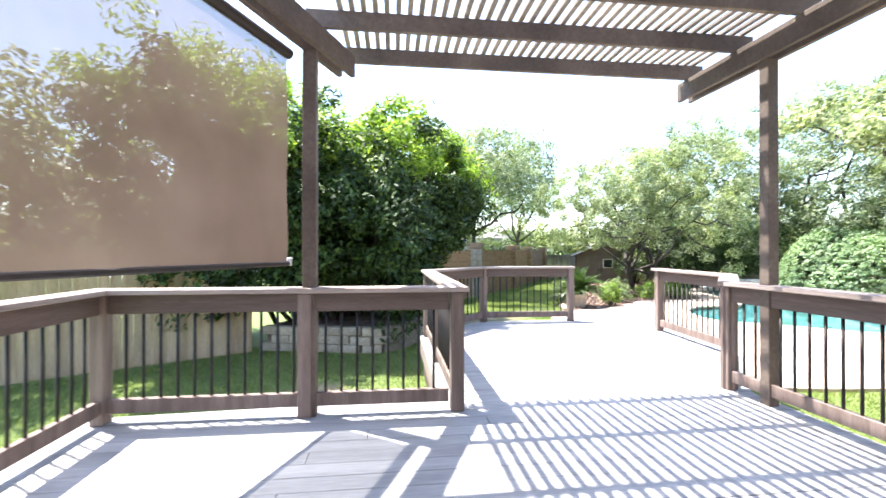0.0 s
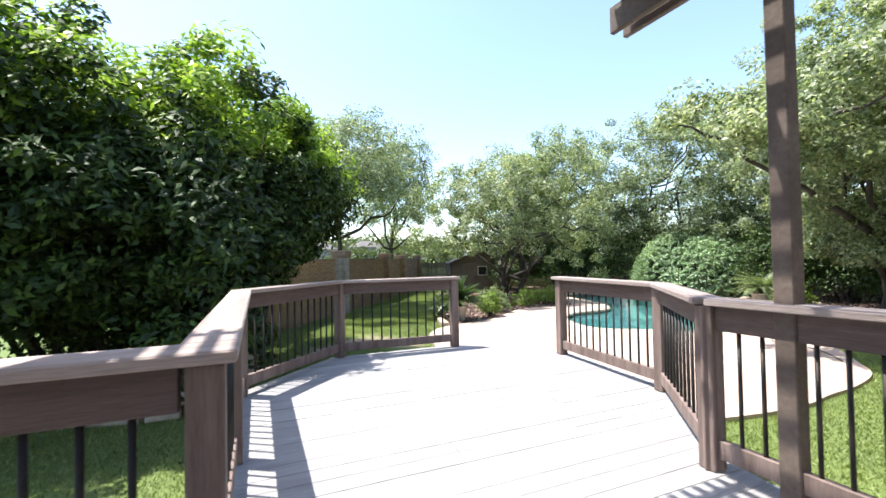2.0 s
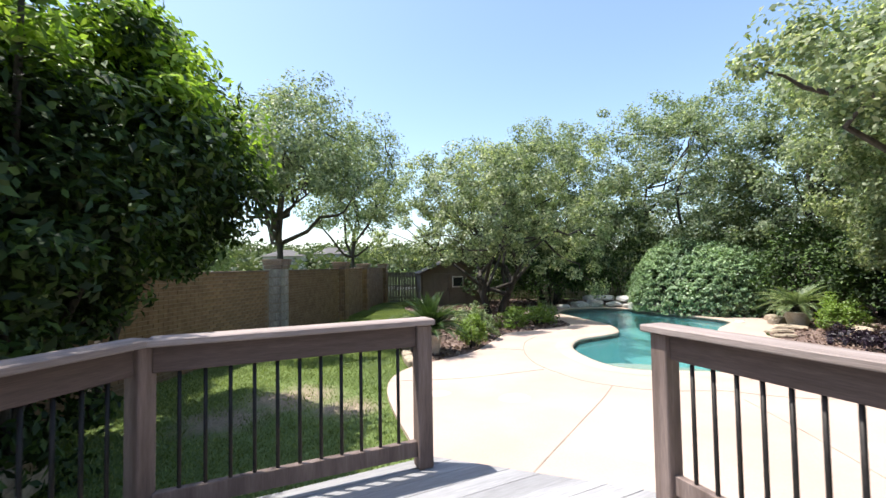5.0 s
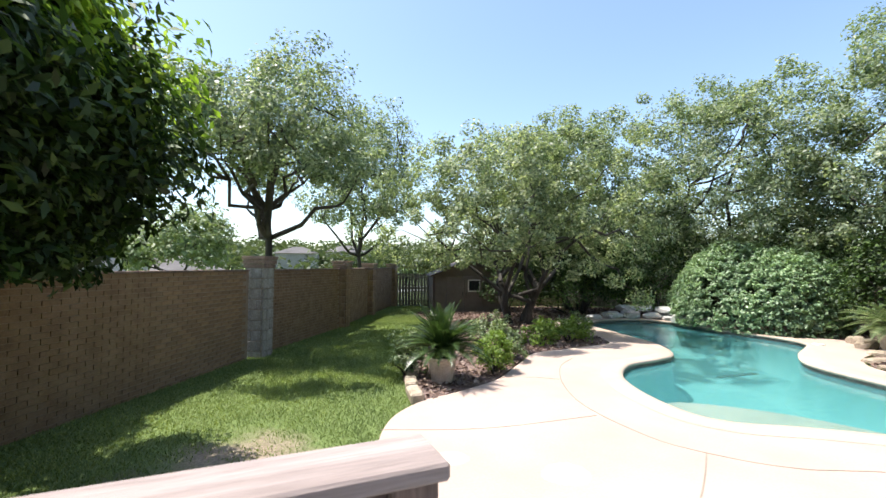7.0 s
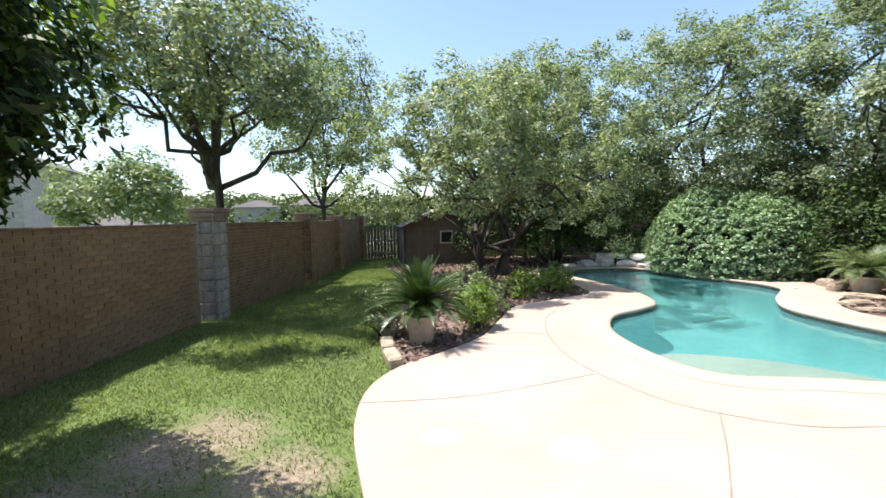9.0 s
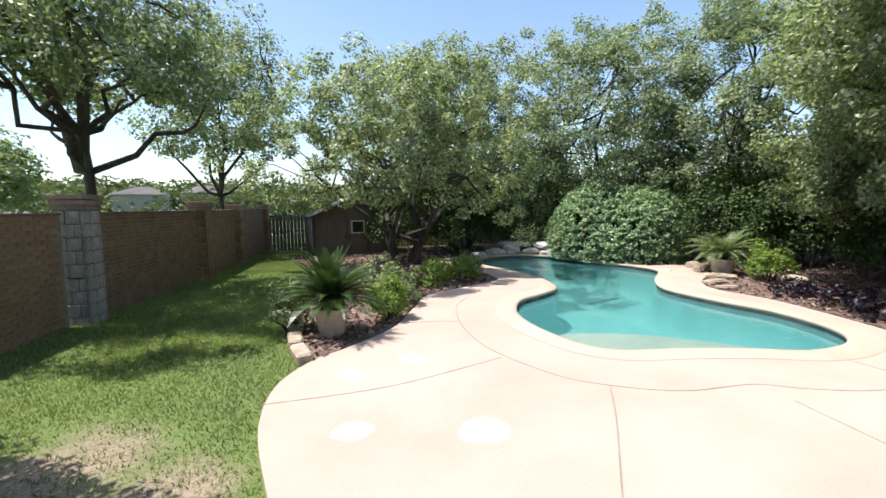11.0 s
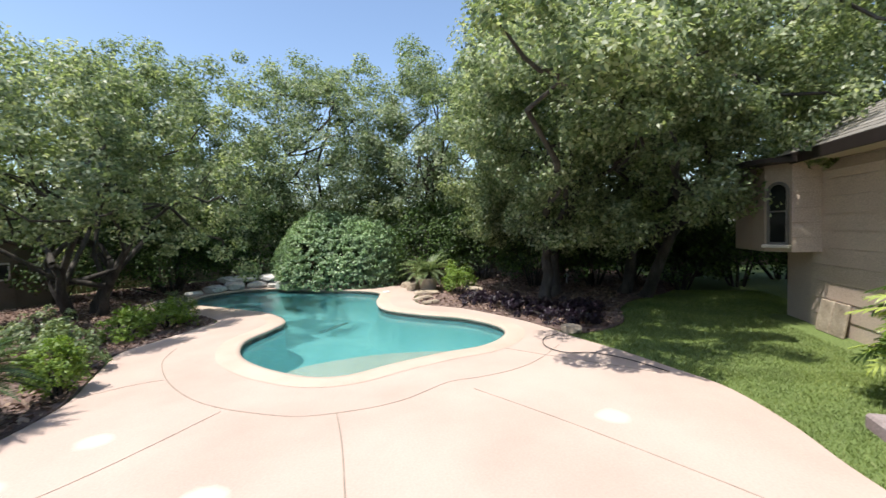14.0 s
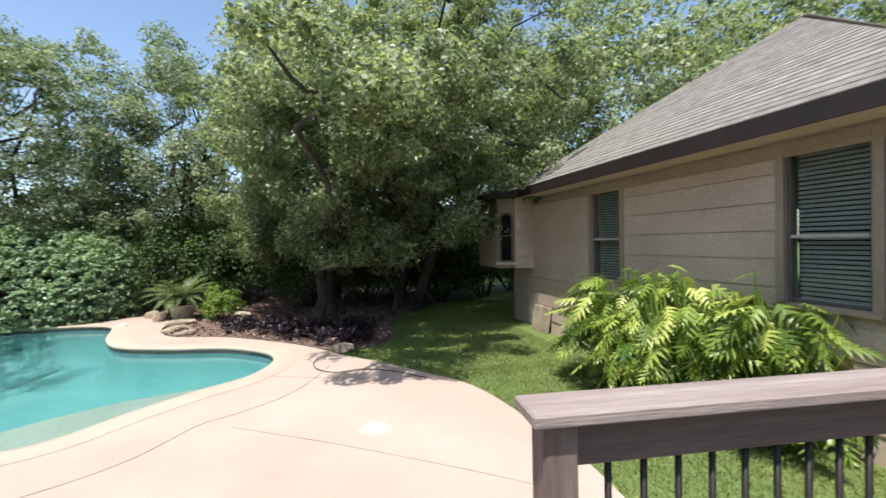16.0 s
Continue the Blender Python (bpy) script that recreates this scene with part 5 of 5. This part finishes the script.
# ---- trees ----
hedge_rng = np.random.default_rng(77)
hedge = thing("hedge_tree", pose(-0.4, 9.6, LAWN + 0.38), "tall dense glossy evergreen hedge with sunlit top", "hedge")
centre = np.array((-0.6, 0.2, 2.2))
cl = np.concatenate([crown_clumps(hedge_rng, 620, np.array((-0.6, -0.35, 2.1)), (2.0, 2.1, 2.3), -0.95, 0.55), crown_clumps(hedge_rng, 420, np.array((-2.7, -1.0, 2.5)), (2.1, 2.1, 2.5), -0.9, 0.5),
                     crown_clumps(hedge_rng, 340, np.array((1.25, 0.9, 2.8)), (1.1, 1.9, 1.45), -0.9, 0.5),
                     crown_clumps(hedge_rng, 60, np.array((0.0, 4.1, 3.5)), (0.8, 2.1, 0.8), -0.9, 0.3), crown_clumps(hedge_rng, 95, np.array((-3.3, -3.2, 3.6)), (1.4, 1.4, 1.0), -0.9, 0.3),
                     crown_clumps(hedge_rng, 130, np.array((-1.7, -1.75, 2.6)), (1.9, 0.9, 1.0), -0.9, 0.5), crown_clumps(hedge_rng, 40, np.array((-3.1, -0.6, 4.6)), (1.4, 1.3, 0.8), -0.9, 0.4)])
bm = bmesh.new()
for k in range(34):
    c = Vector(cl[int(hedge_rng.integers(0, len(cl)))])
    f = Vector((c.x * 0.5 + hedge_rng.uniform(-0.6, 0.6), c.y * 0.3, -0.05))
    tube(bm, [f, f.lerp(c, 0.5) + Vector((0, 0, 0.4)), c], [0.05, 0.035, 0.015], 6)
part("trunk", bm, M_BARK, hedge, "", True)
# higher clumps get the bright copy, which paints sun on the hedge top
top_lit = (cl[:, 2] > 2.95) & (hedge_rng.uniform(0, 1, len(cl)) < 0.35 + 0.4 * (cl[:, 2] - 2.95))
v, f = clump_leaves(hedge_rng, cl[~top_lit], 0.34, 120, 0.125, 0.052, centre, 0.35)
np_mesh("crown", v, f, M_SHADE_LEAF, hedge)
v, f = clump_leaves(hedge_rng, cl[top_lit], 0.36, 120, 0.13, 0.05, centre, 0.45)
np_mesh("new_growth", v, f, M_HEDGE_LIT, hedge, "bright yellow-green top leaves, sunlight put into their colour")

tree("oak_tree", (11.3, 18.6, LAWN), (10.9, 17.9, 3.1), (4.2, 3.9, 2.75), 430, 135, 0.105, M_OAK, "broad live oak with several dark leaning trunks", 0.13, 4, 0.9, 5, 0.36, 40, -0.75, 0.3)
tree("oak_tree", (15.1, 6.9, LAWN), (15.9, 6.6, 4.5), (4.1, 3.7, 4.2), 560, 160, 0.1, M_OAK, "large live oak leaning over the pool bed", 0.17, 2, 0.6, 6, 0.38, 44, -0.92, 0.32, lobes=[((11.9, 6.7, 2.35), (0.9, 0.5, 0.22), 8), ((11.0, 5.8, 3.0), (1.2, 0.8, 0.3), 16), ((13.0, 7.2, 4.4), (1.8, 1.8, 1.3), 55), ((9.2, 6.7, 3.9), (1.5, 1.3, 0.35), 30), ((8.5, 6.0, 3.4), (0.9, 0.7, 0.25), 14), ((12.5, 3.2, 3.25), (0.6, 0.5, 0.22), 14), ((10.2, 5.0, 4.2), (1.7, 1.3, 0.4), 42), ((12.4, 4.9, 4.0), (2.0, 1.8, 1.2), 45), ((11.6, 7.2, 4.3), (1.5, 1.2, 0.7), 22), ((14.3, 5.9, 1.5), (1.4, 1.5, 0.9), 60), ((16.2, 8.6, 1.7), (1.3, 1.2, 0.9), 60)])
tree("oak_tree", (15.9, 4.6, LAWN), (14.9, 3.4, 4.9), (4.0, 3.6, 4.0), 520, 160, 0.105, M_OAK, "large live oak beside the house roof", 0.17, 2, 0.5, 7, 0.38, 40, -0.9, 0.32)
tree("oak_tree", (17.0, -3.5, LAWN), (16.5, -3.5, 5.6), (4.4, 4.4, 4.4), 420, 80, 0.17, M_OAK, "tall live oak behind the house roof", 0.18, 2, 0.5, 21, 0.65, 24, -0.8, 0.32)
tree("oak_tree", (15.0, -11.0, LAWN), (14.5, -11.0, 7.0), (5.0, 5.0, 5.0), 420, 80, 0.2, M_OAK, "tall live oak behind the house roof", 0.18, 2, 0.5, 22, 0.75, 24, -0.8, 0.32)
tree("oak_tree", (20.5, 17.5, LAWN), (20.3, 17.0, 4.6), (3.6, 3.6, 4.4), 400, 130, 0.125, M_OAK2, "tall live oak at the back fence", 0.17, 2, 0.5, 8, 0.5, 26, -0.8, 0.3)
tree("oak_tree", (16.5, 21.5, LAWN), (16.2, 21.2, 4.4), (3.6, 3.2, 4.0), 380, 130, 0.125, M_OAK2, "tall live oak at the back fence", 0.16, 2, 0.5, 9, 0.5, 26, -0.8, 0.3)
tree("oak_tree", (21.5, 12.0, LAWN), (21.5, 12.0, 4.6), (3.6, 3.8, 4.6), 400, 130, 0.125, M_OAK2, "tall live oak at the back fence", 0.17, 2, 0.5, 10, 0.5, 26, -0.85, 0.3)
tree("oak_tree", (21.5, 6.5, LAWN), (21.5, 6.5, 5.0), (4.0, 4.2, 5.0), 400, 130, 0.13, M_OAK2, "tall live oak at the back fence", 0.18, 2, 0.5, 12, 0.65, 26, -0.85, 0.3)
tree("oak_tree", (22.5, 0.5, LAWN), (22.0, 0.5, 6.0), (4.5, 4.5, 5.5), 420, 80, 0.18, M_OAK2, "tall live oak behind the house", 0.18, 2, 0.5, 13, 0.7, 26, -0.85, 0.3)
tree("oak_tree", (3.15, 18.2, LAWN), (3.2, 18.3, 4.3), (2.9, 2.7, 2.4), 300, 95, 0.1, M_OAK2, "airy live oak behind the garden wall", 0.12, 1, 0.4, 14, 0.4, 46, -0.45, 0.62, 0.3, lobes=[((2.2, 15.3, 4.2), (1.7, 1.6, 0.8), 60)])
tree("oak_tree", (7.6, 26.2, LAWN), (7.7, 26.0, 5.0), (2.8, 2.6, 3.6), 260, 60, 0.15, M_OAK2, "airy live oak behind the garden wall", 0.12, 1, 0.4, 15, 0.5, 28, -0.6, 0.48, 0.3)
tree("oak_tree", (-6.3, 7.3, LAWN), (-6.4, 7.2, 2.1), (2.0, 1.9, 1.7), 170, 75, 0.13, M_OAK, "leafy tree beyond the side fence", 0.14, 1, 0.4, 16, 0.45, 18, -0.6, 0.45)
# shrubs added to fill pale gaps; the oaks' deep shade is in their colour
for k, (x, y, s) in enumerate(((19.5, 9.5, 1.5), (20.5, 7.0, 1.6), (19.0, 4.2, 1.5), (20.0, 14.5, 1.8), (18.4, 18.5, 1.6), (18.0, 1.2, 1.6), (21.0, 10.5, 1.7), (16.9, -1.0, 1.5), (13.2, 22.4, 1.3), (17.6, 7.4, 1.3), (17.9, 5.4, 1.3), (18.6, 11.4, 1.4), (17.2, 3.0, 1.2), (19.6, 16.6, 1.7), (19.8, -0.8, 1.6), (20.8, 1.6, 1.6), (19.2, 2.4, 1.3), (18.3, -2.6, 1.6))):
    shrub("shrub", (x, y, LAWN), (s, s, s * 1.7), 6500, 0.12, 0.06, M_SHADE_LEAF, "understorey shrub coloured dark for the shade beneath the oaks", 50 + k, 10, "shrub", 0.1, "understorey")
lamp = thing("garden_light", pose(18.2, 6.3, LAWN), "small white path light in the planting bed", "path light")
part("stake", lathe([(0.02, 0), (0.02, 0.26)], 8), M_WHITE, lamp)
part("shade", lathe([(0.03, 0.26), (0.11, 0.3), (0.1, 0.33), (0.03, 0.4)], 14), M_WHITE, lamp, "white bell shade", True)

# ---- hose on the patio ----
bm = bmesh.new()
tube(bm, [Vector((p.x, p.y, PZ + 0.018)) for p in curve_points([(9.0, 5.3), (9.5, 5.75), (9.75, 6.2), (9.7, 6.6), (10.0, 6.9), (10.5, 6.95), (10.9, 6.7)], False, 8)], [0.007] * 49, 7)
tagged(new("garden_hose", mesh_of("garden_hose", bm, M_HOSE, True)), "thin black garden hose lying on the patio", "hose")

# ---- beyond the garden ----
def far_house(x, y, a, w, d, h, label):
    t = thing("neighbour_house", pose(x, y, -2.5, 0, 0, a), label, "house", "neighbour houses")
    part("wall", boxed((0, 0, h / 2), (w, d, h)), M_FARWALL, t)
    bm = bmesh.new()
    v = [bm.verts.new(p) for p in ((-w / 2 - .5, -d / 2 - .5, h), (w / 2 + .5, -d / 2 - .5, h), (w / 2 + .5, d / 2 + .5, h), (-w / 2 - .5, d / 2 + .5, h), (-w / 2 + d / 2, 0, h + d * 0.24), (w / 2 - d / 2, 0, h + d * 0.24))]
    for f in ((0, 1, 5, 4), (2, 3, 4, 5), (1, 2, 5), (3, 0, 4), (3, 2, 1, 0)):
        bm.faces.new([v[i] for i in f])
    part("roof", bm, M_FARROOF, t)
    for k in range(max(2, int(w / 3.5))):
        part("window", boxed((-w / 2 + 1.8 + k * 3.4, -d / 2 - 0.02, 1.6), (1.1, 0.06, 1.3), None, 0.01), M_GLASS, t)
    return t


far_house(-8.6, 38.5, -8, 10, 8, 6.6, "pale two-storey neighbour house beyond the wall")
far_house(-3.5, 48.0, 10, 12, 9, 2.6, "single-storey neighbour house with a grey roof")
far_house(13.5, 100.0, -15, 8, 6, 6.2, "distant house with a grey roof")
far_house(26.0, 112.0, 5, 9, 7, 7.0, "distant house with a grey roof")
road = new("road", mesh_of("road", boxed((0, 0, 0), (90, 7, 0.04), pose(6, 38, LAWN + 0.05, 0, 0, 12)), M_ROAD))
tagged(road, "pale sunlit concrete street beyond the wall", "road", kind="structure")
rng = np.random.default_rng(91)
tree("oak_tree", (0.1, 30.0, LAWN), (0.1, 30.0, 2.3), (2.3, 2.3, 1.7), 130, 60, 0.2, M_PALE, "small round street tree", 0.12, 1, 0.3, 81, 0.6, 14, -0.6)
tree("oak_tree", (-14.0, 25.0, LAWN), (-14.0, 25.0, 3.0), (3.0, 3.0, 2.4), 150, 60, 0.22, M_PALE, "round street tree beyond the wall", 0.14, 1, 0.3, 82, 0.7, 14, -0.6)
cl = []
for k in range(900):
    a = radians(rng.uniform(-65, 75))
    r = rng.uniform(90, 175)
    cl.append((math.sin(a) * r, math.cos(a) * r, LAWN + rng.uniform(0.5, 2.5) + (r - 90) * 0.085))
v, f = clump_leaves(rng, np.array(cl), 4.0, 60, 1.3, 0.8, (0, 0, -60), 0.1, 0.7)
tagged(np_mesh("far_woods", v, f, M_FAR), "hazy green wooded hills beyond the houses", "woods", kind="stuff")

# ---- set the garden's plan against the deck ----
on_deck = ("deck", "railing", "pergola", "roll_down_screen", "camera", "sun")
lay = Matrix.Translation(SHIFT) @ Matrix.Scale(PLAN, 4)
for ob in list(scene.objects):
    if ob.parent is None and not ob.name.startswith(on_deck):
        ob.matrix_world = lay @ ob.matrix_world
